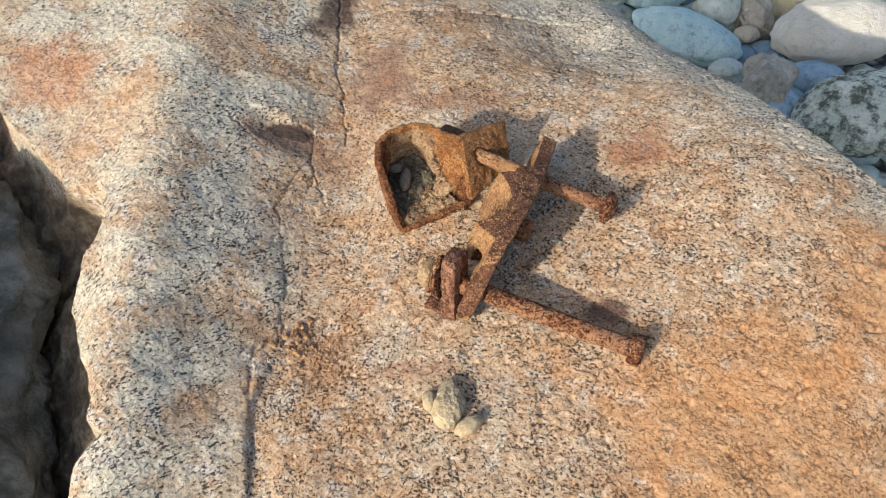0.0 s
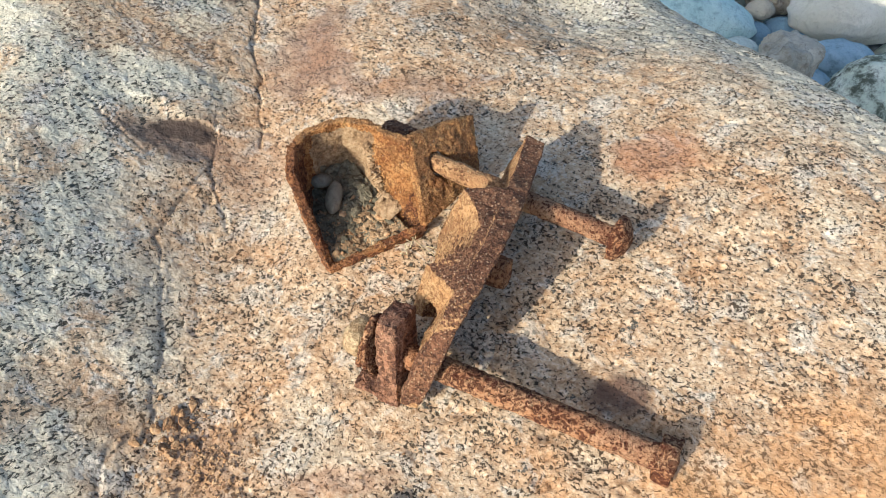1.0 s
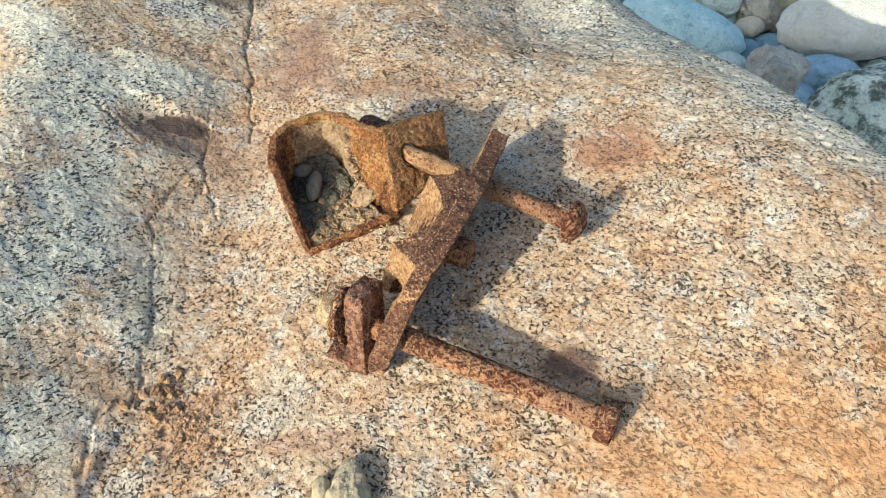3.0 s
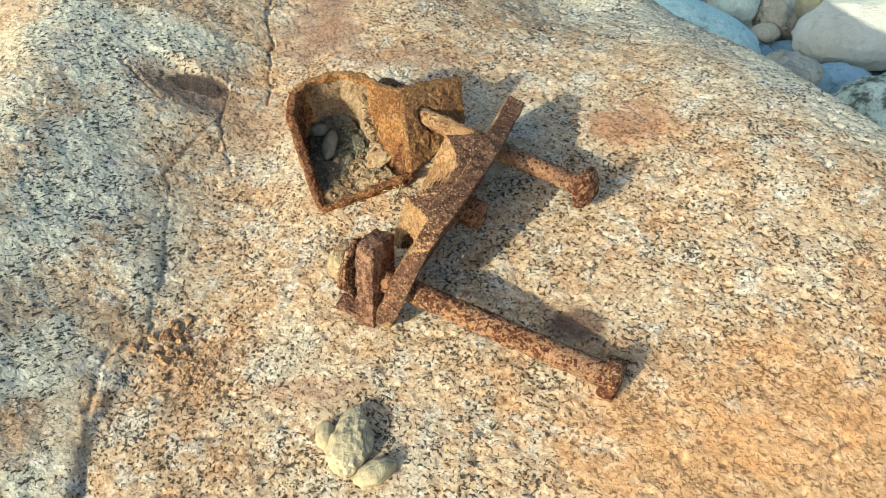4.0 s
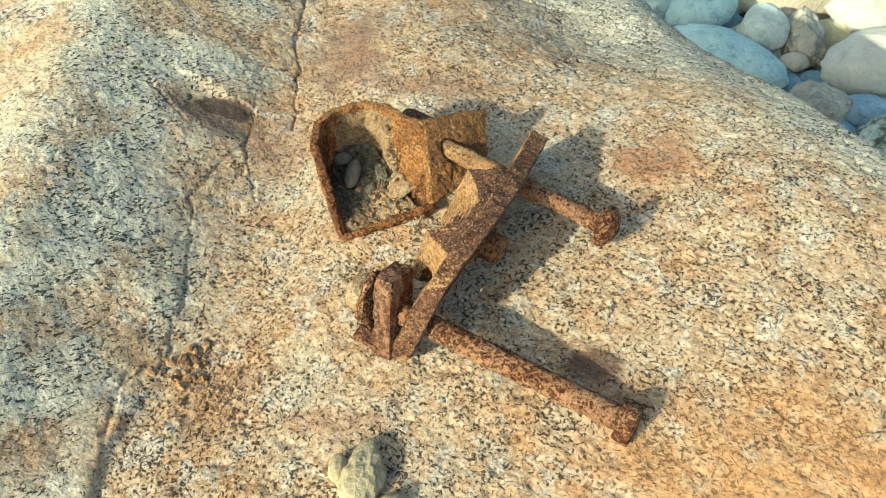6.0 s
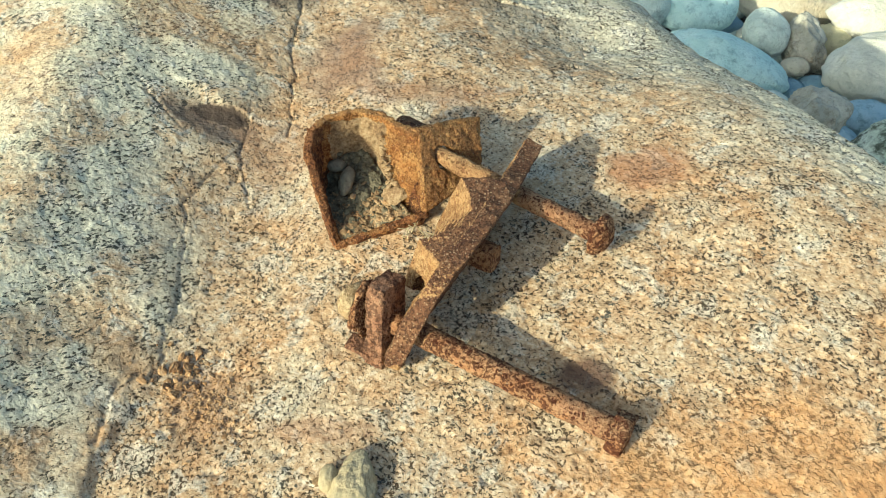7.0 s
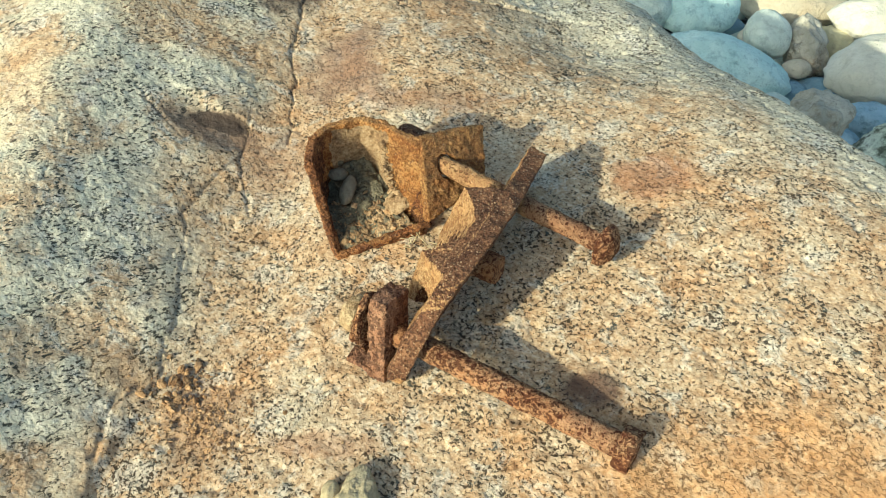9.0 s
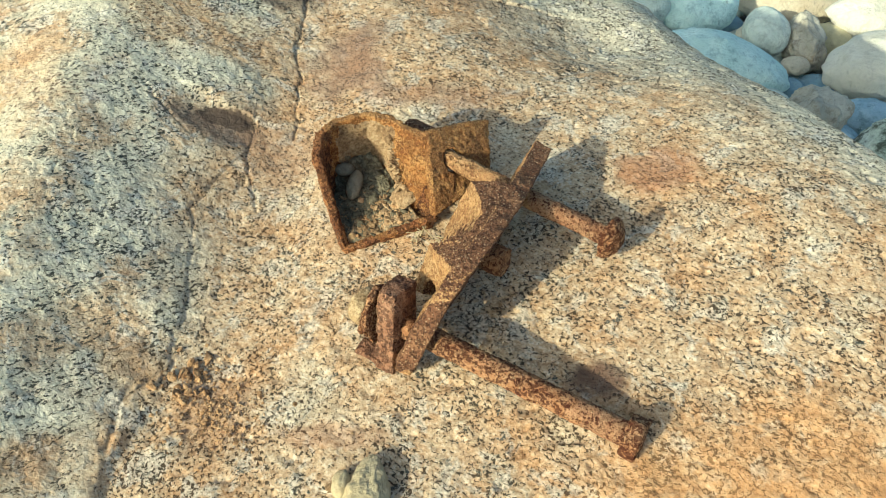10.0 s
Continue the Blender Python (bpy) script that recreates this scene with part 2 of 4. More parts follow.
def rust(name, stops, pit=(0.045, 0.02, 0.014), spot=0.8, spot_scale=230.0, grains=0.3, depth=0.0014, dust=0.0, dust_colour=(0.45, 0.33, 0.20), cover=0.0, scabs=0.75, pits=0.45):
    """Rusted iron: clouded tones, dark pits, pale grit stuck to it."""
    n = Nodes(name)
    big = n.noise(48.0, 6.0, 0.68, warp=0.5)
    fine = n.noise(420.0, 4.0, 0.7)
    colour = n.ramp(n.math("ADD", n.math("MULTIPLY", big, 0.62), n.math("MULTIPLY", fine, 0.38)), stops)
    dots = n.cells(spot_scale, n.vec("ADD", n.coord, n.vec("MULTIPLY", n.add("ShaderNodeTexNoise", Vector=n.coord, Scale=300.0).outputs["Color"], (0.006, 0.006, 0.006))))
    dotp = n.add("ShaderNodeSeparateColor", Color=dots.outputs["Color"]).outputs[0]
    size = n.math("MULTIPLY", n.math("ADD", dotp, n.math("MULTIPLY", n.math("SUBTRACT", n.noise(40.0, 3.0), 0.5), 1.2)), 0.62)
    round_pit = n.math("SUBTRACT", 1.0, n.step(n.math("SUBTRACT", dots.outputs["Distance"], size), -0.16, 0.10))
    scab = n.step(n.math("ADD", n.noise(spot_scale * 1.25, 4.0, 0.66, warp=0.9), n.math("MULTIPLY", n.math("SUBTRACT", n.noise(40.0, 3.0), 0.5), 0.3)), 0.50 - cover, 0.55 - cover)
    hollow = n.math("MINIMUM", n.math("ADD", n.math("MULTIPLY", round_pit, pits), n.math("MULTIPLY", scab, scabs)), 1.0)
    colour = n.mix(n.math("MULTIPLY", hollow, spot), colour, pit)
    bit = n.cells(430.0)
    bitp = n.add("ShaderNodeSeparateColor", Color=bit.outputs["Color"]).outputs[0]
    grit = n.math("MULTIPLY", n.step(bitp, 1.0 - grains, 1.02 - grains), n.math("SUBTRACT", 1.0, n.step(bit.outputs["Distance"], 0.25, 0.42)))
    colour = n.mix(n.math("MULTIPLY", grit, 0.75), colour, (0.52, 0.35, 0.22))
    if dust:
        up = n.add("ShaderNodeSeparateXYZ", Vector=n.add("ShaderNodeNewGeometry").outputs["Normal"]).outputs[2]
        film = n.math("MULTIPLY", n.step(n.math("ADD", up, n.math("MULTIPLY", n.noise(60.0, 4.0), 0.6)), 0.3, 1.3), dust)
        colour = n.mix(film, colour, dust_colour)
    height = n.math("SUBTRACT", n.math("ADD", n.math("MULTIPLY", big, 0.8), n.math("ADD", n.math("MULTIPLY", fine, 0.8), n.math("MULTIPLY", grit, 0.3))), n.math("MULTIPLY", hollow, 0.7))
    return n.done(colour, 0.85, height, depth)


def stone_mat(name, a, b, speck, amount=0.5, scale=1.0, rust_tint=0.0, cover=0.0):
    n = Nodes(name)
    big = n.noise(9.0 * scale, 6.0, 0.62, warp=0.5)
    colour = n.mix(n.step(big, 0.35, 0.65), a, b)
    mottle = n.step(n.noise(38.0 * scale, 6.0, 0.72), 0.49 - cover, 0.68 - cover)
    colour = n.mix(n.math("MULTIPLY", mottle, amount), colour, speck)
    fine = n.step(n.noise(110.0 * scale, 4.0, 0.7), 0.52, 0.70)
    colour = n.mix(n.math("MULTIPLY", fine, 0.4 * amount), colour, speck)
    if rust_tint:
        colour = n.mix(n.math("MULTIPLY", n.step(n.noise(5.0 * scale, 4.0), 0.5, 0.7), rust_tint), colour, (0.42, 0.27, 0.14))
    spot = n.math("MULTIPLY", n.step(n.noise(70.0 * scale, 4.0, 0.65), 0.58, 0.68), n.step(n.noise(8.0 * scale), 0.46, 0.60))
    colour = n.mix(n.math("MULTIPLY", spot, 0.8 * amount), colour, n.mix(0.5, speck, (0.04, 0.045, 0.045)))
    height = n.math("ADD", n.noise(26.0 * scale, 6.0, 0.62), n.math("MULTIPLY", n.noise(140.0 * scale, 3.0), 0.25))
    return n.done(colour, 0.85, height, 0.010 / scale ** 0.95)


def soil(name, a, b, c):
    n = Nodes(name)
    colour = n.ramp(n.math("ADD", n.math("MULTIPLY", n.noise(60.0, 6.0, 0.65), 0.6), n.math("MULTIPLY", n.noise(400.0, 3.0), 0.4)), [(0.35, a), (0.5, b), (0.66, c)])
    return n.done(colour, 0.95, n.noise(260.0, 6.0, 0.7), 0.002)


GRANITE = granite()
RUST_BROWN = rust("rust_brown", [(0.32, (0.25, 0.098, 0.045)), (0.46, (0.40, 0.19, 0.092)), (0.58, (0.50, 0.285, 0.155)), (0.72, (0.60, 0.41, 0.26))], (0.075, 0.019, 0.008), 1.0, 225.0, 0.03, 0.0034, cover=0.015, scabs=0.85, pits=0.5)
RUST_TAN = rust("rust_tan", [(0.32, (0.29, 0.14, 0.075)), (0.46, (0.41, 0.225, 0.108)), (0.58, (0.49, 0.30, 0.15)), (0.72, (0.55, 0.38, 0.205))], (0.13, 0.045, 0.022), 0.75, 260.0, 0.06, 0.0024, scabs=0.35, pits=0.8)
RUST_DARK = rust("rust_dark", [(0.32, (0.10, 0.040, 0.024)), (0.46, (0.195, 0.090, 0.050)), (0.58, (0.30, 0.152, 0.082)), (0.72, (0.41, 0.23, 0.135))], (0.055, 0.023, 0.016), 0.85, 300.0, 0.40, 0.0026)
RUST_PINK = rust("rust_pink", [(0.32, (0.16, 0.068, 0.046)), (0.46, (0.29, 0.137, 0.08)), (0.58, (0.40, 0.215, 0.135)), (0.72, (0.48, 0.285, 0.19))], (0.05, 0.02, 0.015), 0.8, 200.0, 0.05, 0.0032)
RUST_ORANGE = rust("rust_orange", [(0.32, (0.29, 0.105, 0.032)), (0.44, (0.46, 0.205, 0.068)), (0.56, (0.56, 0.30, 0.115)), (0.72, (0.63, 0.41, 0.20))], (0.15, 0.042, 0.013), 0.88, 330.0, 0.05, 0.0040, 0.2, (0.54, 0.36, 0.19), cover=0.02)
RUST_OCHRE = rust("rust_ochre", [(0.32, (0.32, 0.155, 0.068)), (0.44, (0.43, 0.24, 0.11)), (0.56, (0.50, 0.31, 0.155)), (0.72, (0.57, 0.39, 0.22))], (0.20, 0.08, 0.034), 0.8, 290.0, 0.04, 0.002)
RUST_SPOT = rust("rust_spotted", [(0.32, (0.24, 0.105, 0.058)), (0.46, (0.37, 0.19, 0.105)), (0.58, (0.47, 0.275, 0.16)), (0.72, (0.54, 0.36, 0.22))], (0.085, 0.022, 0.010), 0.95, 340.0, 0.04, 0.003, cover=-0.02, scabs=0.55, pits=1.0)
RUST_RED = rust("rust_red", [(0.32, (0.16, 0.055, 0.026)), (0.46, (0.29, 0.115, 0.048)), (0.58, (0.41, 0.19, 0.08)), (0.72, (0.51, 0.29, 0.14))], (0.05, 0.017, 0.010), 0.92, 260.0, 0.05, 0.0036, cover=0.03)
RUST_CRUST = rust("rust_crust", [(0.32, (0.29, 0.18, 0.095)), (0.46, (0.42, 0.29, 0.165)), (0.58, (0.50, 0.38, 0.235)), (0.72, (0.57, 0.46, 0.31))], (0.20, 0.12, 0.06), 0.6, 260.0, 0.05)
SOIL_GREY = soil("grey_soil", (0.06, 0.053, 0.038), (0.145, 0.126, 0.09), (0.26, 0.225, 0.16))
SOIL_TAN = soil("tan_soil", (0.13, 0.075, 0.042), (0.32, 0.21, 0.12), (0.50, 0.37, 0.235))
CRUMB = soil("rust_crumb", (0.20, 0.10, 0.05), (0.42, 0.25, 0.13), (0.60, 0.43, 0.27))
TAN_STONE = stone_mat("tan_stone", (0.42, 0.34, 0.215), (0.52, 0.435, 0.29), (0.25, 0.19, 0.115), 0.3, 6.0)
GREY_STONE = stone_mat("grey_pebble", (0.16, 0.145, 0.115), (0.24, 0.22, 0.18), (0.09, 0.08, 0.07), 0.4, 8.0)
STRAW = soil("straw", (0.42, 0.34, 0.2), (0.55, 0.46, 0.3), (0.62, 0.55, 0.38))
COBBLES = {
    "blue": stone_mat("blue_grey_cobble", (0.56, 0.76, 0.76), (0.72, 0.88, 0.86), (0.20, 0.38, 0.42), 0.55),
    "grey": stone_mat("grey_cobble", (0.60, 0.67, 0.62), (0.78, 0.83, 0.76), (0.30, 0.34, 0.32), 0.5),
    "slate": stone_mat("slate_cobble", (0.20, 0.32, 0.42), (0.28, 0.40, 0.48), (0.13, 0.18, 0.22), 0.3),
    "pale": stone_mat("pale_cobble", (0.68, 0.65, 0.56), (0.76, 0.74, 0.68), (0.44, 0.42, 0.37), 0.4),
    "sand": stone_mat("sandy_cobble", (0.58, 0.51, 0.40), (0.70, 0.63, 0.50), (0.42, 0.35, 0.26), 0.5, rust_tint=0.3),
    "brown": stone_mat("brown_cobble", (0.42, 0.39, 0.33), (0.64, 0.60, 0.51), (0.22, 0.18, 0.14), 0.7, rust_tint=0.25),
    "azure": stone_mat("blue_cobble", (0.32, 0.47, 0.60), (0.46, 0.61, 0.72), (0.12, 0.20, 0.27), 0.6),
    "yellow": stone_mat("yellow_cobble", (0.58, 0.53, 0.34), (0.68, 0.62, 0.43), (0.38, 0.33, 0.22), 0.4),
    "moss": stone_mat("speckled_cobble", (0.60, 0.66, 0.55), (0.86, 0.88, 0.78), (0.06, 0.068, 0.045), 0.9, 0.9, cover=0.07),
}


def gravel():
    n = Nodes("gravel")
    cell = n.cells(22.0)
    pick = n.add("ShaderNodeSeparateColor", Color=cell.outputs["Color"]).outputs[0]
    colour = n.ramp(pick, [(0.0, (0.16, 0.17, 0.18)), (0.4, (0.36, 0.34, 0.30)), (0.8, (0.55, 0.52, 0.46)), (1.0, (0.68, 0.65, 0.58))])
    colour = n.mix(n.step(cell.outputs["Distance"], 0.35, 0.7), colour, (0.05, 0.045, 0.04))
    return n.done(colour, 0.85, n.math("SUBTRACT", n.noise(90.0, 4.0), n.math("MULTIPLY", cell.outputs["Distance"], 2.0)), 0.02)


def dark_rock():
    n = Nodes("dark_rock")
    big = n.noise(14.0, 7.0, 0.68, warp=0.6)
    colour = n.ramp(big, [(0.3, (0.09, 0.09, 0.078)), (0.45, (0.22, 0.22, 0.19)), (0.54, (0.37, 0.37, 0.32)), (0.62, (0.48, 0.47, 0.41)), (0.75, (0.60, 0.58, 0.50))])
    return n.done(colour, 0.85, n.math("ADD", n.noise(22.0, 8.0, 0.72), n.math("MULTIPLY", n.noise(180.0, 4.0), 0.4)), 0.02)


GRAVEL, DARK_ROCK = gravel(), dark_rock()


# ---- mesh helpers ----
def lattice(ix, iy, seed):
    h = (ix * 374761393 + iy * 668265263 + seed * 974711) & 0x7FFFFFFF
    h = ((h ^ (h >> 13)) * 1274126177) & 0x7FFFFFFF
    return ((h ^ (h >> 16)) & 0xFFFF) / 65535.0


def field(x, y, seed=0):
    """Smooth value noise in -1..1 on arrays."""
    ix, iy = np.floor(x).astype(np.int64), np.floor(y).astype(np.int64)
    fx, fy = x - ix, y - iy
    fx, fy = fx * fx * (3 - 2 * fx), fy * fy * (3 - 2 * fy)
    a, b = lattice(ix, iy, seed), lattice(ix + 1, iy, seed)
    c, d = lattice(ix, iy + 1, seed), lattice(ix + 1, iy + 1, seed)
    return 2 * ((a * (1 - fx) + b * fx) * (1 - fy) + (c * (1 - fx) + d * fx) * fy) - 1


def fractal(x, y, scale, octaves=4, gain=0.5, seed=0):
    total, amp = 0.0, 1.0
    for k in range(octaves):
        total = total + amp * field(x * scale + 17.3 * k, y * scale - 9.1 * k, seed + k)
        scale, amp = scale * 2.03, amp * gain
    return total


def sheet(name, xs, ys, height, material):
    """A height field over the grid xs by ys as a mesh object."""
    gx, gy = np.meshgrid(xs, ys)
    co = np.stack([gx, gy, height(gx, gy)], -1).reshape(-1, 3)
    nx, ny = len(xs), len(ys)
    i = (np.arange(ny - 1)[:, None] * nx + np.arange(nx - 1)[None, :]).ravel()
    quads = np.stack([i, i + 1, i + nx + 1, i + nx], 1)
    me = bpy.data.meshes.new(name)
    me.vertices.add(len(co))
    me.vertices.foreach_set("co", co.ravel())
    me.loops.add(quads.size)
    me.loops.foreach_set("vertex_index", quads.ravel().astype(np.int32))
    me.polygons.add(len(quads))
    me.polygons.foreach_set("loop_start", (np.arange(len(quads)) * 4).astype(np.int32))
    me.polygons.foreach_set("use_smooth", np.ones(len(quads), dtype=bool))
    me.update(calc_edges=True)
    me.materials.append(material)
    return new(name, me)


def part(name, bm, material, parent=None, label="", smooth=True, other=None, where=None):
    """Links a bmesh in world places as one mesh object, under parent if given."""
    me = bpy.data.meshes.new(name)
    root = parent
    shift = Vector()
    while root is not None:
        shift = shift + root.location
        root = root.parent
    bmesh.ops.translate(bm, verts=bm.verts, vec=-shift)
    bmesh.ops.recalc_face_normals(bm, faces=bm.faces)
    bm.to_mesh(me)
    bm.free()
    for p in me.polygons:
        p.use_smooth = smooth
    me.materials.append(material)
    if other:
        for m in other if isinstance(other, tuple) else (other,):
            me.materials.append(m)
        for p in me.polygons:
            p.material_index = int(where(p.normal, p.center + shift))
    ob = new(name, me)
    ob.parent = parent
    if label:
        tagged(ob, label)
    return ob


def thing(name, place, label, category, group="", kind=""):
    ob = new(name)
    ob.empty_display_size = 0.02
    ob.location = place
    return tagged(ob, label, category, group, kind)


def corroded(bm, voxel, amp, scale, cutters=(), soften=2):
    """Remeshes a closed bmesh finely, rounds its edges and eats into it with noise."""
    me = bpy.data.meshes.new("work")
    bmesh.ops.recalc_face_normals(bm, faces=bm.faces)
    bm.to_mesh(me)
    bm.free()
    work = new("work", me)
    holes = []
    for cut in cutters:
        cm = bpy.data.meshes.new("cut")
        bmesh.ops.recalc_face_normals(cut, faces=cut.faces)
        cut.to_mesh(cm)
        cut.free()
        holes.append(new("cut", cm))
        mod = work.modifiers.new("cut", "BOOLEAN")
        mod.object, mod.operation, mod.solver = holes[-1], "DIFFERENCE", "EXACT"
        mod.use_self = True
    mod = work.modifiers.new("remesh", "REMESH")
    mod.mode, mod.voxel_size, mod.use_smooth_shade = "VOXEL", voxel, True
    mod = work.modifiers.new("smooth", "SMOOTH")
    mod.iterations, mod.factor = soften, 0.5
    bpy.context.view_layer.update()
    made = bpy.data.meshes.new_from_object(work.evaluated_get(bpy.context.evaluated_depsgraph_get()))
    for ob in [work, *holes]:
        data = ob.data
        bpy.data.objects.remove(ob)
        bpy.data.meshes.remove(data)
    out = bmesh.new()
    out.from_mesh(made)
    bpy.data.meshes.remove(made)
    out.normal_update()
    moves = []
    for v in out.verts:
        p = v.co
        a = noise.fractal(p * scale, 1.0, 2.0, 3) + 0.5 * noise.noise(p * scale * 5.0)
        crater = noise.noise(p * scale * 2.2 + Vector((7, 3, 1)))
        moves.append(v.normal * amp * (a - 1.6 * max(0.0, crater - 0.25)))
    for v, m in zip(out.verts, moves):
        v.co += m
    return out


def prism(top, bottom):
    """A closed solid between two loops of equally many points."""
    bm = bmesh.new()
    a = [bm.verts.new(p) for p in top]
    b = [bm.verts.new(p) for p in bottom]
    n = len(a)
    caps = [bm.faces.new(a), bm.faces.new(b[::-1])]
    for i in range(n):
        bm.faces.new((a[i], b[i], b[(i + 1) % n], a[(i + 1) % n]))
    bmesh.ops.triangulate(bm, faces=caps)
    return bm


def rod(p, q, radius, sides=24, squash=1.0, spin=0.0):
    """A straight bar from p to q with a round or many-sided section."""
    p, q = Vector(p), Vector(q)
    axis = (q - p).normalized()
    u = axis.cross(Vector((0, 0, 1))).normalized()
    w = axis.cross(u)
    ring = [u * math.cos(2 * math.pi * i / sides + spin) * radius + w * math.sin(2 * math.pi * i / sides + spin) * radius * squash for i in range(sides)]
    return prism([p + r for r in ring], [q + r for r in ring])


def box(centre, x, y, z):
    """A box from its middle and three half edges."""
    c, x, y, z = Vector(centre), Vector(x), Vector(y), Vector(z)
    return prism([c + z - x - y, c + z + x - y, c + z + x + y, c + z - x + y], [c - z - x - y, c - z + x - y, c - z + x + y, c - z - x + y])


def joined(*parts):
    out = bmesh.new()
    for bm in parts:
        me = bpy.data.meshes.new("join")
        bm.to_mesh(me)
        bm.free()
        out.from_mesh(me)
        bpy.data.meshes.remove(me)
    return out


def pebble(radii, seed, rough=0.12, chip=0.0, detail=4, turn=(0, 0, 0)):
    """A water-worn stone about the origin; chip flattens it into facets."""
    bm = bmesh.new()
    bmesh.ops.create_icosphere(bm, subdivisions=detail, radius=1.0)
    rnd = random.Random(seed)
    off = Vector((rnd.uniform(-50, 50), rnd.uniform(-50, 50), rnd.uniform(-50, 50)))
    planes = [(Vector((rnd.gauss(0, 1), rnd.gauss(0, 1), rnd.gauss(0, 1))).normalized(), rnd.uniform(0.72, 0.92)) for _ in range(9)]
    m = Euler([radians(a) for a in turn]).to_matrix()
    for v in bm.verts:
        d = v.co.normalized()
        r = 1.0 + rough * noise.fractal(d * 1.3 + off, 1.0, 2.0, 4) + 0.25 * rough * noise.noise(d * 6 + off)
        for nrm, dist in planes:
            s = d.dot(nrm)
            if s > 0.05 and chip:
                r = min(r, (1 - chip) * r + chip * dist / s)
        v.co = m @ Vector((d.x * r * radii[0], d.y * r * radii[1], d.z * r * radii[2]))
    return bm


# ---- boulder ----
COEF = [0.0348, 0.0196, 0.0161, -0.0152, -0.0137, 0.0403, -0.0417, -0.0384, -0.026, 0.0848, 0.0206, -0.1017, -0.0122, -0.0308, -0.052]


def soft_clamp(v, low, high, s=0.03):
    v = low + s * np.logaddexp(0, (v - low) / s)
    return high - s * np.logaddexp(0, (high - v) / s)


def boulder_base(x, y):
    """The boulder's smooth upper surface."""
    cx, cy = soft_clamp(x, -0.45, 0.56), soft_clamp(y, 0.22, 1.08)
    px, py = cx / 0.45, (cy - 0.62) / 0.4
    terms = [px ** i * py ** j for i in range(5) for j in range(5) if i + j <= 4]
    z = sum(c * t for c, t in zip(COEF, terms))
    g1, g2 = np.exp(-((cx + 0.13) / 0.07) ** 2), np.exp(-((cx + 0.34) / 0.08) ** 2)
    g3 = np.exp(-((cx - 0.2) ** 2 + (cy - 0.95) ** 2) / 0.09 ** 2)
    z = z + g1 * (-0.0219 + -0.0128 * py + 0.0294 * py * py) + g2 * (0.0398 + -0.0245 * py) + -0.0264 * g3 + 0.034 * np.exp(-((cx - 0.26) ** 2 + (cy - 1.05) ** 2) / 0.10 ** 2)
    d = x - np.interp(y, CRACK_Y, CRACK_X) - 0.004 * field(x * 0 + 3.0, y * 30.0, 5)
    fade = 1 / (1 + np.exp((y - 0.66) / 0.03))
    bank = 0.0005 + 0.0030 / (1 + np.exp((y - 0.43) / 0.015)) + 0.0014 * np.exp(-((y - 0.53) / 0.03) ** 2)
    z = z + fade * (bank * (1 - np.tanh(d / 0.0035)) - 0.003 * np.exp(-(d / 0.03) ** 2))
    return z


# cracks: depth, half width and the course of each
CRACKS = [
    (0.0048, 0.0016, [(-0.157, 1.10), (-0.150, 0.99), (-0.148, 0.94), (-0.148, 0.902), (-0.147, 0.871), (-0.135, 0.825), (-0.126, 0.766), (-0.125, 0.745)]),
    (0.0032, 0.0014, [(-0.148, 0.805), (-0.166, 0.783), (-0.169, 0.75), (-0.169, 0.719), (-0.159, 0.687), (-0.150, 0.662), (-0.143, 0.647)]),
    (0.0028, 0.0013, [(-0.168, 0.712), (-0.19, 0.677), (-0.201, 0.633), (-0.190, 0.59), (-0.186, 0.564), (-0.181, 0.533), (-0.176, 0.473), (-0.178, 0.455)]),
    (0.0026, 0.0024, [(-0.200, 0.447), (-0.206, 0.427), (-0.198, 0.372), (-0.19, 0.341), (-0.184, 0.27), (-0.18, 0.18)]),
    (0.0018, 0.0014, [(-0.275, 0.757), (-0.252, 0.734), (-0.234, 0.722), (-0.21, 0.709)]),
    (0.0016, 0.0016, [(-0.42, 0.85), (-0.36, 0.90), (-0.30, 0.965), (-0.27, 1.02)]),
    (0.0014, 0.0015, [(-0.33, 0.70), (-0.31, 0.66), (-0.315, 0.61), (-0.30, 0.57)]),
]


def off_trace(x, y, trace):
    """The distance from a line of straight runs."""
    best = np.full(np.shape(x), 9.0)
    for (ax, ay), (bx, by) in zip(trace, trace[1:]):
        dx, dy = bx - ax, by - ay
        f = np.clip(((x - ax) * dx + (y - ay) * dy) / (dx * dx + dy * dy), 0, 1)
        best = np.minimum(best, np.hypot(x - ax - f * dx, y - ay - f * dy))
    return best


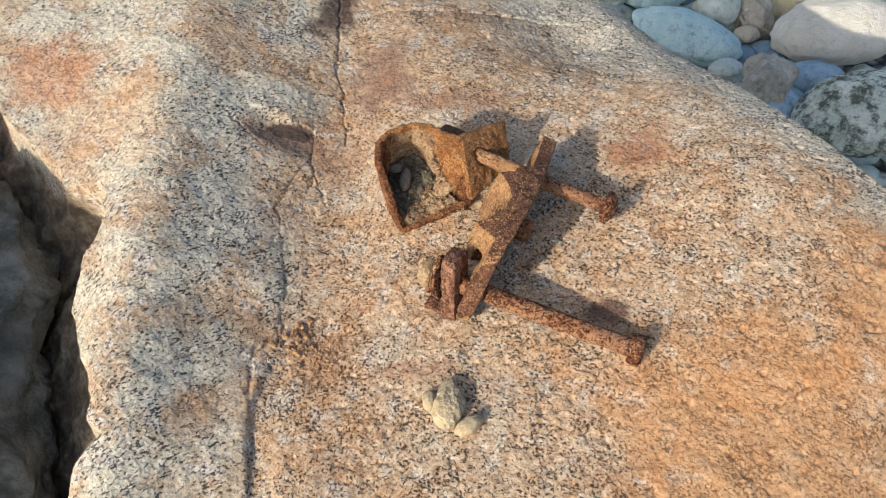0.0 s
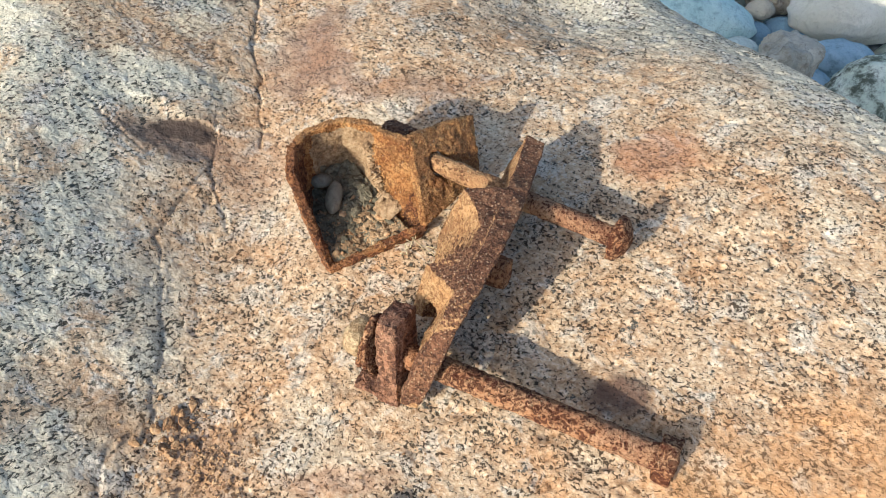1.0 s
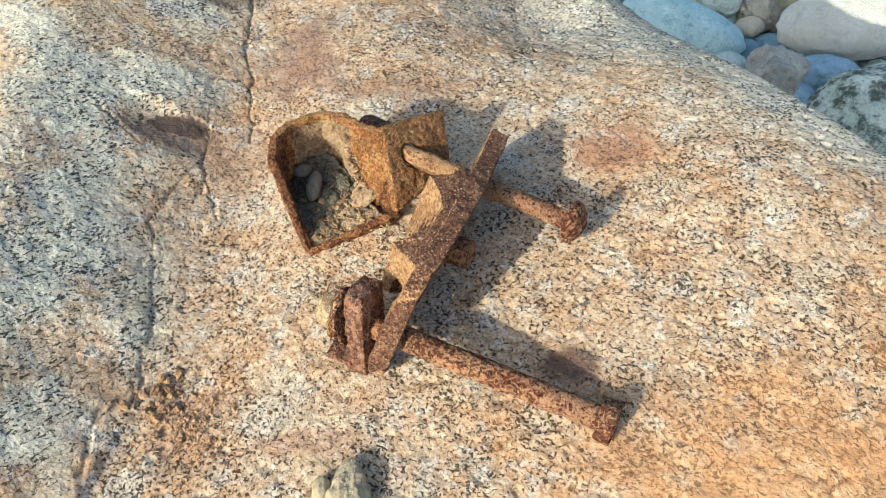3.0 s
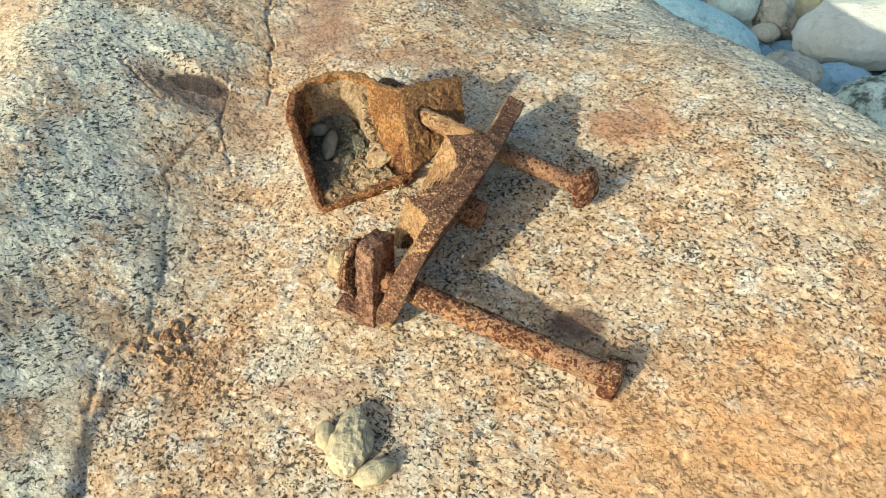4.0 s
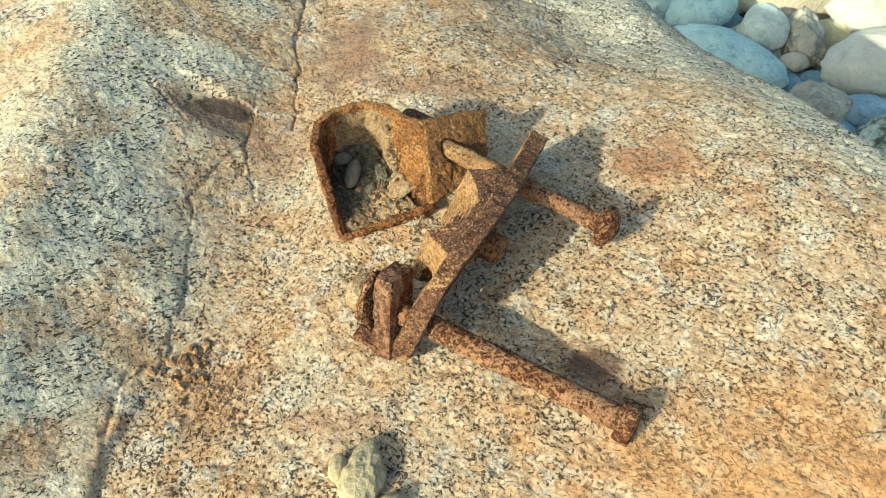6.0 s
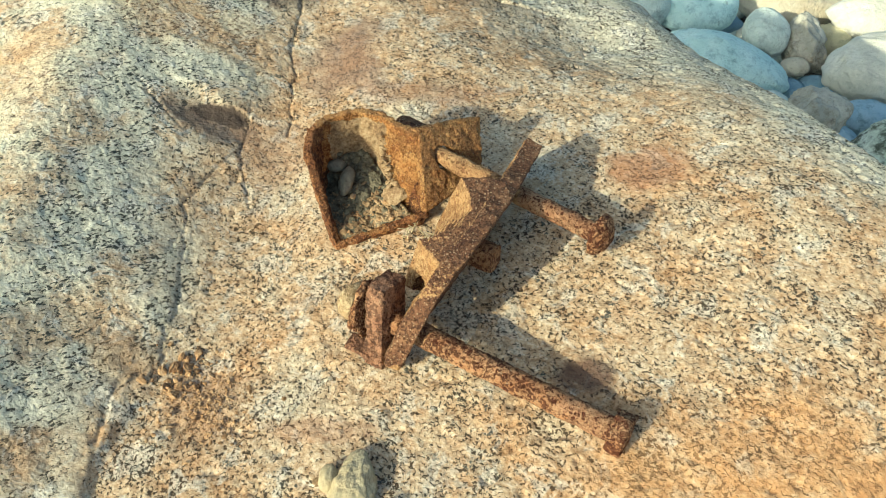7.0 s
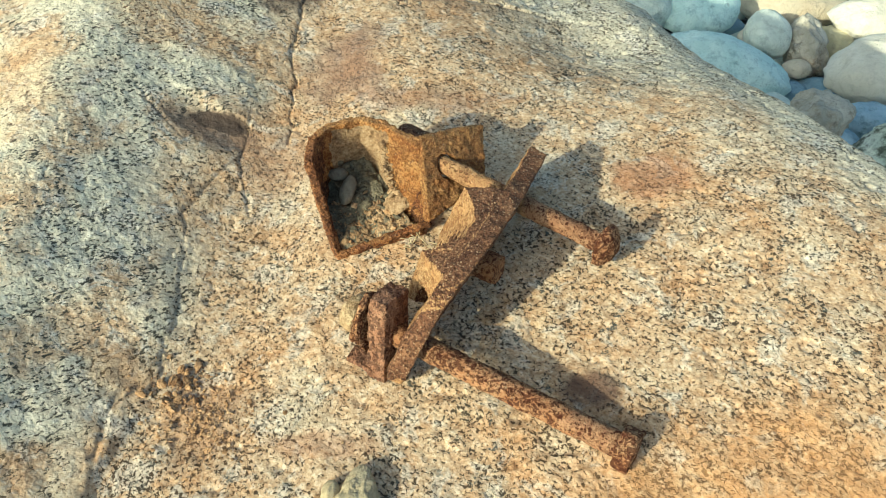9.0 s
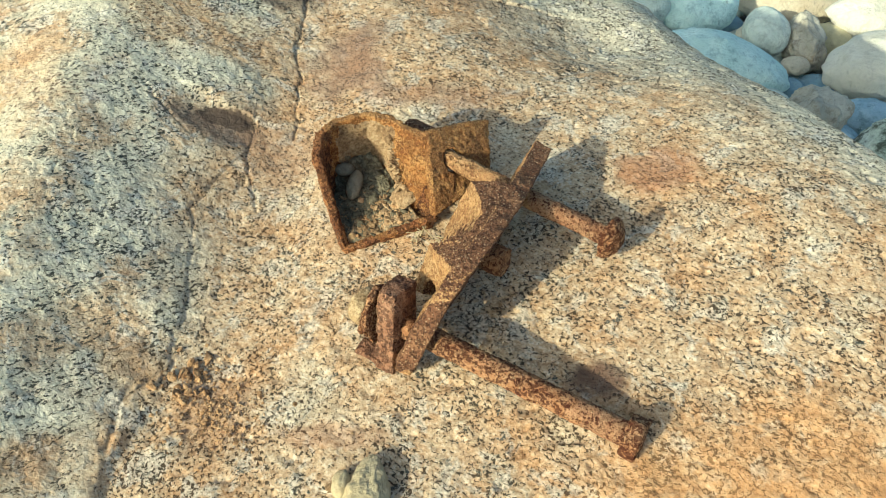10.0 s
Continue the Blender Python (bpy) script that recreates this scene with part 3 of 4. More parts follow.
def boulder_height(x, y):
    z = boulder_base(x, y)
    jag = 0.006 * fractal(x, y, 26.0, 3, 0.6, 40)
    # shoulders that fall to the beach
    far = np.maximum(0.0, 0.75 * x + 0.66 * y - np.interp(x, [0.0, 0.2, 0.29, 0.36, 0.43, 0.55, 0.7], [1.03, 0.985, 0.94, 0.855, 0.81, 0.745, 0.655]))
    z = z - 2.2 * far ** 1.35 - 2.5 * np.maximum(0, y - 1.10) ** 1.4
    z = z - 1.8 * np.maximum(0.0, 0.20 - y) ** 1.3 - 1.6 * np.maximum(0.0, x - 0.62) ** 1.3
    e = np.maximum(0.0, np.interp(y, EDGE_Y, EDGE_X) + jag - x)
    z = z - 0.052 * (1 - np.exp(-e / 0.0045)) - 0.6 * e
    z = z + 0.012 * fractal(x, y, 22.0, 4, 0.6, 44) * (1 - np.exp(-e / 0.02))
    # crack lines
    wig = 0.005 * fractal(x * 0 + 1.7, y, 26.0, 3, 0.6, 11) + 0.0015 * fractal(x, y, 90.0, 2, 0.6, 13)
    run = 0.6 + 0.4 * field(x * 45, y * 45, 3)
    bx, by = x + 0.0030 * fractal(x, y, 60.0, 4, 0.66, 15), y + 0.0030 * fractal(x, y, 60.0, 4, 0.66, 16)
    for depth, width, trace in CRACKS:
        z = z - depth * run * np.exp(-(off_trace(bx, by, trace) / width) ** 2)
    arc = np.abs(y - 0.965 - 0.040 * (1 - np.exp(-np.maximum(0, x + 0.13) / 0.05)) - wig)
    z = z - 0.005 * np.exp(-(arc / 0.0022) ** 2) * np.exp(-((x - 0.02) / 0.15) ** 6)
    # a broken ledge
    lip = y - 0.760 - 0.014 * fractal(x, y, 22.0, 3, 0.6, 21)
    z = z + 0.006 * (0.5 + 0.5 * np.tanh(lip / 0.004)) * np.exp(-((x + 0.205) / 0.045) ** 4) * np.exp(-np.maximum(0, lip) / 0.06)
    z = z - 0.006 * np.exp(-((x + 0.198 - 0.4 * (y - 0.74)) / 0.042) ** 4 - ((y - 0.738 + 0.25 * (x + 0.20)) / 0.017) ** 2)
    # undulation, grain and pits
    z = z + 0.0022 * fractal(x, y, 9.0, 3, 0.5, 2) + 0.0008 * fractal(x, y, 70.0, 3, 0.62, 7)
    shoulder = 1 / (1 + np.exp((x + 0.20) / 0.02))
    u, v = 0.77 * x + 0.64 * y, 0.77 * y - 0.64 * x
    bed = fractal(u * 0.28, v, 120.0, 3, 0.62, 81)
    z = z + shoulder * (0.0006 * bed - 0.0022 * np.maximum(0, bed - 0.55)) * (0.6 + 0.4 * np.tanh((0.66 - y) / 0.1))
    pit = np.maximum(0, fractal(x, y, 110.0, 2, 0.6, 31) - 0.48)
    scar = np.maximum(0, fractal(x, y, 62.0, 3, 0.6, 71) - 0.95) * np.exp(-((x + 0.05) / 0.16) ** 2 - ((y - 0.46) / 0.12) ** 2)
    z = z - 0.003 * scar
    z = z - 0.0028 * pit / (1 + np.exp(-(x + 0.2) / 0.03))
    return np.maximum(z, -0.9)


def spread(low, a, b, high, fine, coarse):
    return np.concatenate([np.arange(low, a, coarse), np.arange(a, b, fine), np.arange(b, high, coarse)])


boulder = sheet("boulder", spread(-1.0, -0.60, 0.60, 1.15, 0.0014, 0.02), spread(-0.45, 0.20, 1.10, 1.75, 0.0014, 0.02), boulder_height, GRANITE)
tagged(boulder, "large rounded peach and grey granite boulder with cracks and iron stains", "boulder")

# ---- beach ----
GROUND = -0.67


def beach_height(x, y):
    return GROUND + 0.02 * fractal(x, y, 1.3, 3, 0.5, 50)


ground = sheet("ground", np.concatenate([np.linspace(-400, -6, 30), np.linspace(-5.5, 6, 90), np.linspace(7, 400, 30)]), np.concatenate([np.linspace(-400, -6, 30), np.linspace(-5.5, 7, 90), np.linspace(8, 400, 30)]), beach_height, GRAVEL)
tagged(ground, "shingle beach of grey gravel between cobbles", "ground", kind="structure")

neighbour = part("boulder", pebble((0.32, 0.70, 0.25), 5, 0.34, 0.75, 7), DARK_ROCK)
for v in neighbour.data.vertices:
    w = v.co * 7.0
    v.co += v.co.normalized() * (0.030 * noise.ridged_multi_fractal(w, 1.0, 2.1, 5, 1.0, 2.0) - 0.045 + 0.012 * noise.fractal(w * 4, 1.0, 2.0, 4))
neighbour.location, neighbour.rotation_euler = (-0.725, 0.475, -0.10), (0, 0, radians(20))
tagged(neighbour, "dark grey shaded boulder across a narrow crevice", "boulder")

COBBLE_LABEL = {
    "blue": "smooth blue-grey beach cobble", "grey": "plain grey rounded beach cobble", "slate": "small dark slate-blue beach pebble",
    "pale": "pale cream-white rounded beach cobble", "sand": "sandy tan beach cobble with rusty tint", "brown": "rough brown-grey angular beach stone",
    "yellow": "yellowish beach cobble", "azure": "dusky blue rounded beach cobble", "moss": "large grey cobble with dark speckles",
}


def cobble(place, radii, tilt, kind):
    seed = int(abs(place[0] * 1000) + abs(place[1] * 7000))
    rough = kind in ("brown", "moss")
    ob = part("cobble", pebble(radii, seed, 0.34 if kind == "brown" else 0.17 if rough else 0.12, 0.9 if kind == "brown" else 0.35, 5), COBBLES[kind])
    if kind == "brown":
        for v in ob.data.vertices:
            w = v.co * 16.0 + Vector(place)
            v.co += v.co.normalized() * (0.011 * noise.ridged_multi_fractal(w, 1.0, 2.1, 4, 1.0, 2.0) - 0.016)
    ob.location, ob.rotation_euler = place, (0, radians(-tilt * 0.4), radians(tilt))
    return tagged(ob, COBBLE_LABEL[kind] + " on the shingle", "cobble", "beach cobbles")


cobble((0.655, 1.735, -0.550), (0.145, 0.080, 0.061), -22, 'blue')
cobble((0.616, 1.960, -0.550), (0.107, 0.080, 0.061), 8, 'blue')
cobble((0.479, 1.974, -0.550), (0.084, 0.080, 0.061), 0, 'grey')
cobble((0.727, 2.026, -0.630), (0.037, 0.032, 0.024), 0, 'slate')
cobble((0.736, 1.921, -0.590), (0.020, 0.020, 0.016), 0, 'pale')
cobble((0.770, 1.872, -0.550), (0.057, 0.069, 0.053), 20, 'grey')
cobble((0.890, 2.096, -0.590), (0.151, 0.083, 0.063), 0, 'sand')
cobble((0.865, 1.860, -0.570), (0.058, 0.097, 0.078), 0, 'brown')
cobble((0.830, 1.766, -0.570), (0.036, 0.029, 0.022), 0, 'sand')
cobble((0.819, 1.720, -0.610), (0.039, 0.039, 0.035), 0, 'slate')
cobble((0.894, 1.735, -0.610), (0.055, 0.035, 0.035), -10, 'slate')
cobble((0.977, 1.943, -0.610), (0.043, 0.057, 0.044), 25, 'yellow')
cobble((1.067, 1.974, -0.550), (0.116, 0.072, 0.055), -5, 'pale')
cobble((1.058, 1.732, -0.535), (0.175, 0.111, 0.085), 5, 'pale')
cobble((0.788, 1.475, -0.500), (0.078, 0.082, 0.068), 0, 'brown')
cobble((0.742, 1.621, -0.570), (0.045, 0.036, 0.027), 0, 'grey')
cobble((0.965, 1.585, -0.570), (0.074, 0.053, 0.040), -5, 'azure')
cobble((0.977, 1.363, -0.490), (0.171, 0.120, 0.091), 8, 'moss')
cobble((0.807, 1.435, -0.530), (0.073, 0.056, 0.043), 20, 'azure')
cobble((1.274, 2.096, -0.570), (0.118, 0.078, 0.059), 0, 'pale')
cobble((0.971, 1.798, -0.630), (0.044, 0.042, 0.032), 0, 'grey')

# ---- rusty clamp ----
clamp = thing("rusty_clamp", (0.06, 0.56, 0.045), "heavily rusted iron clamp with two long bolts lying on granite", "metal clamp")

# scoop-shaped socket bracket bent from thick strip
RIM = [(-0.047, 0.590, 0.036), (-0.064, 0.611, 0.078), (-0.077, 0.632, 0.108), (-0.077, 0.655, 0.113), (-0.063, 0.674, 0.115), (-0.037, 0.687, 0.115), (-0.013, 0.682, 0.116), (0.006, 0.668, 0.117), (0.025, 0.660, 0.118)]
FOOT = [(-0.047, 0.591, 0.016), (-0.058, 0.612, 0.016), (-0.066, 0.632, 0.016), (-0.066, 0.660, 0.018), (-0.056, 0.680, 0.022), (-0.040, 0.690, 0.024), (-0.026, 0.684, 0.027), (-0.008, 0.660, 0.028), (0.033, 0.619, 0.037)]
HEART = Vector((-0.022, 0.640, 0.0))


def inward(p, by):
    p = Vector(p)
    d = HEART - p
    d.z = 0
    return p + d.normalized() * by


def strip(rim, foot, thick):
    bm = bmesh.new()
    rows = []
    for r, f in zip(rim, foot):
        rows.append([bm.verts.new(q) for q in (r, inward(r, thick), inward(f, thick), f)])
    for a, b in zip(rows, rows[1:]):
        for i in range(4):
            j = (i + 1) % 4
            bm.faces.new((a[i], a[j], b[j], b[i]))
    bm.faces.new(rows[0])
    bm.faces.new(rows[-1][::-1])
    return bm


def socket_skin(nrm, c):
    """0 orange rust, 1 dried mud on the inner back wall, 2 darker red rust on the west side and the front edge."""
    mud = c.y > 0.640 and c.x > -0.057 - 0.01 * noise.noise(c * 80) and c.z < 0.109 - 0.35 * max(0, c.x + 0.005) - 0.006 * noise.noise(c * 90)
    if mud and c.x < -0.008 + 0.01 * noise.noise(c * 70) and nrm.dot((HEART - c).xy.to_3d().normalized()) > 0.3:
        return 1
    red = c.x + 0.45 * (c.y - 0.60) < -0.040 + 0.012 * noise.noise(c * 90) or (c.y < 0.612 + 0.35 * (c.x + 0.047) and noise.noise(c * 110) > -0.25)
    return 2 if red else 0


floor_loop = [Vector(p) for p in FOOT]
socket = part("socket_wall", corroded(joined(strip(RIM, FOOT, 0.0075), rod((-0.048, 0.593, 0.027), (0.034, 0.622, 0.050), 0.0040, 12), prism([p + Vector((0, 0, 0.009)) for p in floor_loop], [p - Vector((0, 0, 0.002)) for p in floor_loop])), 0.0012, 0.0015, 95.0), RUST_ORANGE, clamp, "scoop-shaped bent strip, flaking orange rust", other=(SOIL_TAN, RUST_RED), where=socket_skin)

FACE = [(0.022, 0.660, 0.119), (0.050, 0.682, 0.111), (0.076, 0.702, 0.102), (0.082, 0.661, 0.068), (0.035, 0.607, 0.067)]
face_n = Vector((0.60, -0.50, 0.58)).normalized()
lobe = prism([Vector(p) for p in FACE], [Vector(p) - face_n * 0.009 for p in FACE])
HOLE = Vector((0.0490, 0.653, 0.0900))
bolt_dir = (Vector((0.186, 0.572, 0.092)) - HOLE).normalized()
part("eye_plate", corroded(lobe, 0.0011, 0.0011, 130.0, [rod(HOLE - bolt_dir * 0.03, HOLE + bolt_dir * 0.03, 0.0105)]), RUST_ORANGE, clamp, "pitted plate with a bolt hole")


def bolt(a, b, radius, head, head_len, sides, spin, material, round_off=6):
    a, b = Vector(a), Vector(b)
    d = (b - a).normalized()
    shank = part("bolt", corroded(rod(a, b, radius), 0.0011, 0.0009, 90.0), material, clamp, "long corroded bolt", other=RUST_SPOT, where=lambda nrm, c: c.x > (0.118 if material is RUST_TAN else 0.150) + 0.01 * noise.noise(c * 80))
    if sides > 8:
        top = joined(*[rod(b - d * 0.001, b + d * head_len * f, head * math.sqrt(1.04 - f * f), sides) for f in (0.35, 0.5, 0.63, 0.74, 0.83, 0.9, 0.96)])
    else:
        top = rod(b - d * 0.001, b + d * head_len, head, sides, spin=spin)
    part("bolt_head", corroded(top, 0.0011, 0.0016, 60.0, soften=round_off), RUST_BROWN, shank)
    return shank


bolt(HOLE - bolt_dir * 0.045, HOLE + bolt_dir * 0.152, 0.0084, 0.0192, 0.0130, 24, 0.3, RUST_TAN, 9)
part("nut", corroded(rod(Vector((0.000, 0.694, 0.086)), Vector((0.022, 0.680, 0.088)), 0.0150, 6, spin=0.5), 0.0012, 0.001, 70.0), RUST_DARK, clamp)
bolt((-0.010, 0.506, 0.062), (0.187, 0.408, 0.073), 0.0096, 0.0170, 0.0125, 6, 0.35, RUST_BROWN, 10)

# leaning clamp plate with a scooped lug
BAR = [
    # left and right upper edge, and the way down to the lower edge
    ((0.1195, 0.675, 0.104), (0.1340, 0.664, 0.105), (-0.016, 0.000, -0.046)),
    ((0.0965, 0.600, 0.119), (0.110, 0.589, 0.118), (-0.024, 0.000, -0.066)),
    ((0.076, 0.546, 0.125), (0.090, 0.539, 0.126), (-0.026, 0.002, -0.072)),
    ((0.056, 0.510, 0.122), (0.070, 0.503, 0.122), (-0.022, 0.004, -0.068)),
    ((0.046, 0.492, 0.114), (0.058, 0.486, 0.112), (-0.013, 0.011, -0.040)),
    ((0.031, 0.473, 0.090), (0.045, 0.467, 0.090), (-0.003, 0.009, -0.011)),
    ((0.0180, 0.461, 0.060), (0.0340, 0.458, 0.060), (-0.002, 0.009, -0.010)),
    ((0.0155, 0.459, 0.047), (0.0275, 0.4565, 0.047), (0.000, 0.008, -0.012)),
]
bar = bmesh.new()
rings = []
for left, right, down in BAR:
    left, right, down = Vector(left), Vector(right), Vector(down)
    rings.append([bar.verts.new(p) for p in (left, right, right + down, left + down)])
for a, b in zip(rings, rings[1:]):
    for i in range(4):
        bar.faces.new((a[i], a[(i + 1) % 4], b[(i + 1) % 4], b[i]))
bar.faces.new(rings[0])
bar.faces.new(rings[-1][::-1])
HORN = [
    # upper edge of the lug above its scoop, and the way down
    ((0.100, 0.604, 0.119), (-0.020, 0.000, -0.066)), ((0.078, 0.603, 0.120), (-0.016, 0.006, -0.066)), ((0.064, 0.604, 0.118), (-0.014, 0.016, -0.064)),
    ((0.072, 0.584, 0.120), (-0.027, 0.022, -0.064)), ((0.0755, 0.564, 0.121), (-0.034, 0.022, -0.066)), ((0.088, 0.552, 0.123), (-0.024, 0.000, -0.066)),
    ((0.100, 0.585, 0.119), (-0.024, 0.000, -0.066)),
]
HEEL = [
    # and below it
    ((0.0755, 0.566, 0.121), (-0.034, 0.022, -0.066)), ((0.070, 0.546, 0.122), (-0.034, 0.020, -0.066)), ((0.058, 0.536, 0.120), (-0.028, 0.012, -0.066)),
    ((0.046, 0.536, 0.116), (-0.020, 0.002, -0.066)), ((0.035, 0.539, 0.112), (-0.012, -0.008, -0.050)), ((0.041, 0.527, 0.115), (-0.011, -0.005, -0.050)),
    ((0.050, 0.514, 0.120), (-0.010, 0.000, -0.050)), ((0.058, 0.505, 0.121), (-0.014, 0.004, -0.056)), ((0.080, 0.535, 0.1245), (-0.026, 0.002, -0.070)),
    ((0.092, 0.566, 0.122), (-0.024, 0.000, -0.066)),
]
horn, heel = [prism([Vector(p) for p, down in half], [Vector(p) + Vector(down) for p, down in half]) for half in (HORN, HEEL)]
slot = rod((0.018, 0.508, 0.070), (0.046, 0.5220, 0.076), 0.0066, 20, squash=1.7)
# lighter ochre goes by face direction: steep faces turned west, and the low tip
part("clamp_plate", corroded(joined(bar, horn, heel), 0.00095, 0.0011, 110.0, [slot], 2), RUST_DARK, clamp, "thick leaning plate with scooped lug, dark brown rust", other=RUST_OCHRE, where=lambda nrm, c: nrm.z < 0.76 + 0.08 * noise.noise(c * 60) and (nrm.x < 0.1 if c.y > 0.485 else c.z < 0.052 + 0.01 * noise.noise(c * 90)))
part("nut", corroded(rod((0.071, 0.567, 0.070), (0.098, 0.555, 0.072), 0.0130, 9, spin=0.2), 0.0012, 0.0013, 70.0, soften=5), RUST_BROWN, clamp)

# corroded nut and washers on the end of the lower bolt
ax = Vector((0.895, -0.445, 0.02)).normalized()
side = Vector((0.445, 0.895, 0)).normalized()
up = Vector((0.18, 0.05, 0.98)).normalized()
mid = Vector((0.0135, 0.491, 0.071))
tip = Vector((0.89, -0.44, 0.14)).normalized()
rise = Vector((0.02, 0.36, 0.93)).normalized()
flank = tip.cross(rise).normalized()
part("thick_washer", corroded(joined(box((0.0130, 0.4915, 0.063), tip * 0.0085, flank * 0.0155, rise * 0.037)), 0.0011, 0.0017, 75.0, soften=1), RUST_PINK, clamp, "thick washer swollen with purple-brown rust")
for k, (off, r) in enumerate([(-0.0145, 0.029), (-0.0195, 0.026), (-0.0240, 0.023)]):
    c = mid + ax * off + Vector((0, 0, -0.003 - 0.002 * k))
    lean = (tip + Vector((0, 0, -0.12 * k))).normalized()
    part("washer", corroded(rod(c - lean * 0.0013, c + lean * 0.0013, r * 0.72, 11, squash=1.45, spin=0.4 * k), 0.0009, 0.0018, 90.0, soften=1), RUST_BROWN, clamp, "flaking rusted washer")
knob = pebble((0.011, 0.0165, 0.0185), 9, 0.16, 0.7, 5, (0, 0, -26))
bmesh.ops.translate(knob, verts=knob.verts, vec=(-0.0145, 0.507, 0.061))
part("bolt_end", knob, RUST_CRUST, clamp, "rounded tan-rusted bolt end")
part("flange", corroded(box((-0.006, 0.480, 0.040), ax * 0.012, side * 0.007, up * 0.003), 0.0010, 0.0012, 80.0), RUST_PINK, clamp)

# ---- soil and pebbles in the socket ----


def soil_height(x, y):
    return 0.038 + 0.42 * np.maximum(0, y - 0.612) + 0.14 * np.maximum(0, x + 0.02) + 0.0025 * fractal(x, y, 90.0, 3, 0.6, 61)


def heap_top(x, y):
    """Soil that slopes down to the open front edge of the socket."""
    back_off = (-(x + 0.047) * 0.028 + (y - 0.591) * 0.080) / 0.0848
    return min(float(soil_height(np.array(x), np.array(y))), 0.019 + 0.26 * (x + 0.047) + 2.2 * back_off)


def in_loop(x, y, edge):
    """Whether a point lies inside the socket's foot, edge metres from its outline."""
    for a, b in zip(FOOT, FOOT[1:] + FOOT[:1]):
        dx, dy = b[0] - a[0], b[1] - a[1]
        if (dx * (y - a[1]) - dy * (x - a[0])) / math.hypot(dx, dy) > -edge:
            return False
    return True


heap = bmesh.new()
cell, pins = 0.0011, {}
for ix in range(-64, 32):
    for iy in range(0, 96):
        x, y = ix * cell * 1.1, 0.588 + iy * cell * 1.1
        if in_loop(x, y, 0.0015):
            z = heap_top(x, y) + 0.0028 * noise.fractal(Vector((x, y, 0)) * 110, 1.0, 2.0, 4) + 0.0016 * noise.noise(Vector((x, y, 0)) * 320)
            pins[ix, iy] = heap.verts.new((x, y, z))
for (ix, iy), v in pins.items():
    ring = [pins.get(k) for k in ((ix, iy), (ix + 1, iy), (ix + 1, iy + 1), (ix, iy + 1))]
    if all(ring):
        heap.faces.new(ring)
under = bmesh.ops.extrude_face_region(heap, geom=heap.faces[:])
for g in under["geom"]:
    if isinstance(g, bmesh.types.BMVert):
        g.co.z = min(g.co.z - 0.006, 0.036)
soil_heap = part("soil", heap, SOIL_GREY, other=SOIL_TAN, where=lambda nrm, c: c.y < 0.620 + 0.30 * (c.x + 0.03) + 0.020 * noise.noise(c * 170) and noise.noise(c * 330) > -0.1)
tagged(soil_heap, "dry grey-brown soil filling the rusty socket", "soil")


def loose(name, place, radii, seed, material, label, category, group="", turn=(0, 0, 0), rough=0.12, chip=0.2, detail=4):
    ob = part(name, pebble(radii, seed, rough, chip, detail, turn), material)
    ob.location = place
    return tagged(ob, label, category, group)


loose("pebble", (-0.0550, 0.6590, 0.0655), (0.0092, 0.0070, 0.0055), 3, GREY_STONE, "small oval grey pebble in the socket", "pebble", "pebbles in the socket", (0, 0, 12), 0.10, 0.3)
loose("pebble", (-0.0435, 0.6440, 0.0615), (0.0072, 0.0155, 0.0065), 4, GREY_STONE, "long pointed grey pebble in the socket", "pebble", "pebbles in the socket", (16, 0, -8), 0.12, 0.75)
loose("pebble", (-0.0590, 0.6740, 0.0690), (0.0080, 0.0058, 0.0040), 6, SOIL_GREY, "small grey pebble half sunk in soil", "pebble", "pebbles in the socket", (0, 0, -10), 0.15, 0.5)

# ---- stones on the boulder ----
def rest(x, y):
    return float(boulder_height(np.array([x]), np.array([y]))[0])


pear = loose("stone", (0.006, 0.364, rest(0.008, 0.366) + 0.005), (0.0180, 0.0275, 0.0125), 18, TAN_STONE, "pale tan lumpy stone on the granite", "stone", "stones by the clamp", (0, 0, -6), 0.16, 0.4, 6)
loose("stone", (0.027, 0.341, rest(0.027, 0.341) + 0.004), (0.0165, 0.0085, 0.009), 13, TAN_STONE, "small oblong tan stone beside a larger one", "stone", "stones by the clamp", (0, 0, 32), 0.12, 0.3, 5)
loose("stone", (-0.012, 0.368, rest(-0.012, 0.368) + 0.006), (0.008, 0.011, 0.008), 14, TAN_STONE, "small tan stone beside a larger one", "stone", "stones by the clamp", (0, 0, 10), 0.2, 0.6)


for v in pear.data.vertices:
    k = v.co.y / 0.027
    v.co.x *= 1.0 - 0.42 * max(0.0, k)
    v.co.z *= 1.0 - 0.25 * max(0.0, k)
    v.co += v.co.normalized() * (0.0016 * noise.fractal(v.co * 130, 1.0, 2.0, 5) - 0.002 * max(0.0, noise.noise(v.co * 75) - 0.25))


def crumbs(name, count, place, low, high, seed, material, label, category):
    """Many small broken bits as one object; place gives a bit's point from a random source."""
    rnd = random.Random(seed)
    bits = []
    for k in range(count):
        r = low + (high - low) * rnd.random() ** 3.5
        bm = pebble((r, r * rnd.uniform(0.45, 0.95), r * rnd.uniform(0.25, 0.6)), seed * 997 + k, 0.5, 1.0, 1 if r < 0.003 else 2, (rnd.uniform(-40, 40), rnd.uniform(-40, 40), rnd.uniform(0, 360)))
        bmesh.ops.translate(bm, verts=bm.verts, vec=place(rnd, r))
        bits.append(bm)
    ob = part(name, joined(*bits), material)
    for p in ob.data.polygons:
        p.use_smooth = False
    return tagged(ob, label, category, kind="stuff")


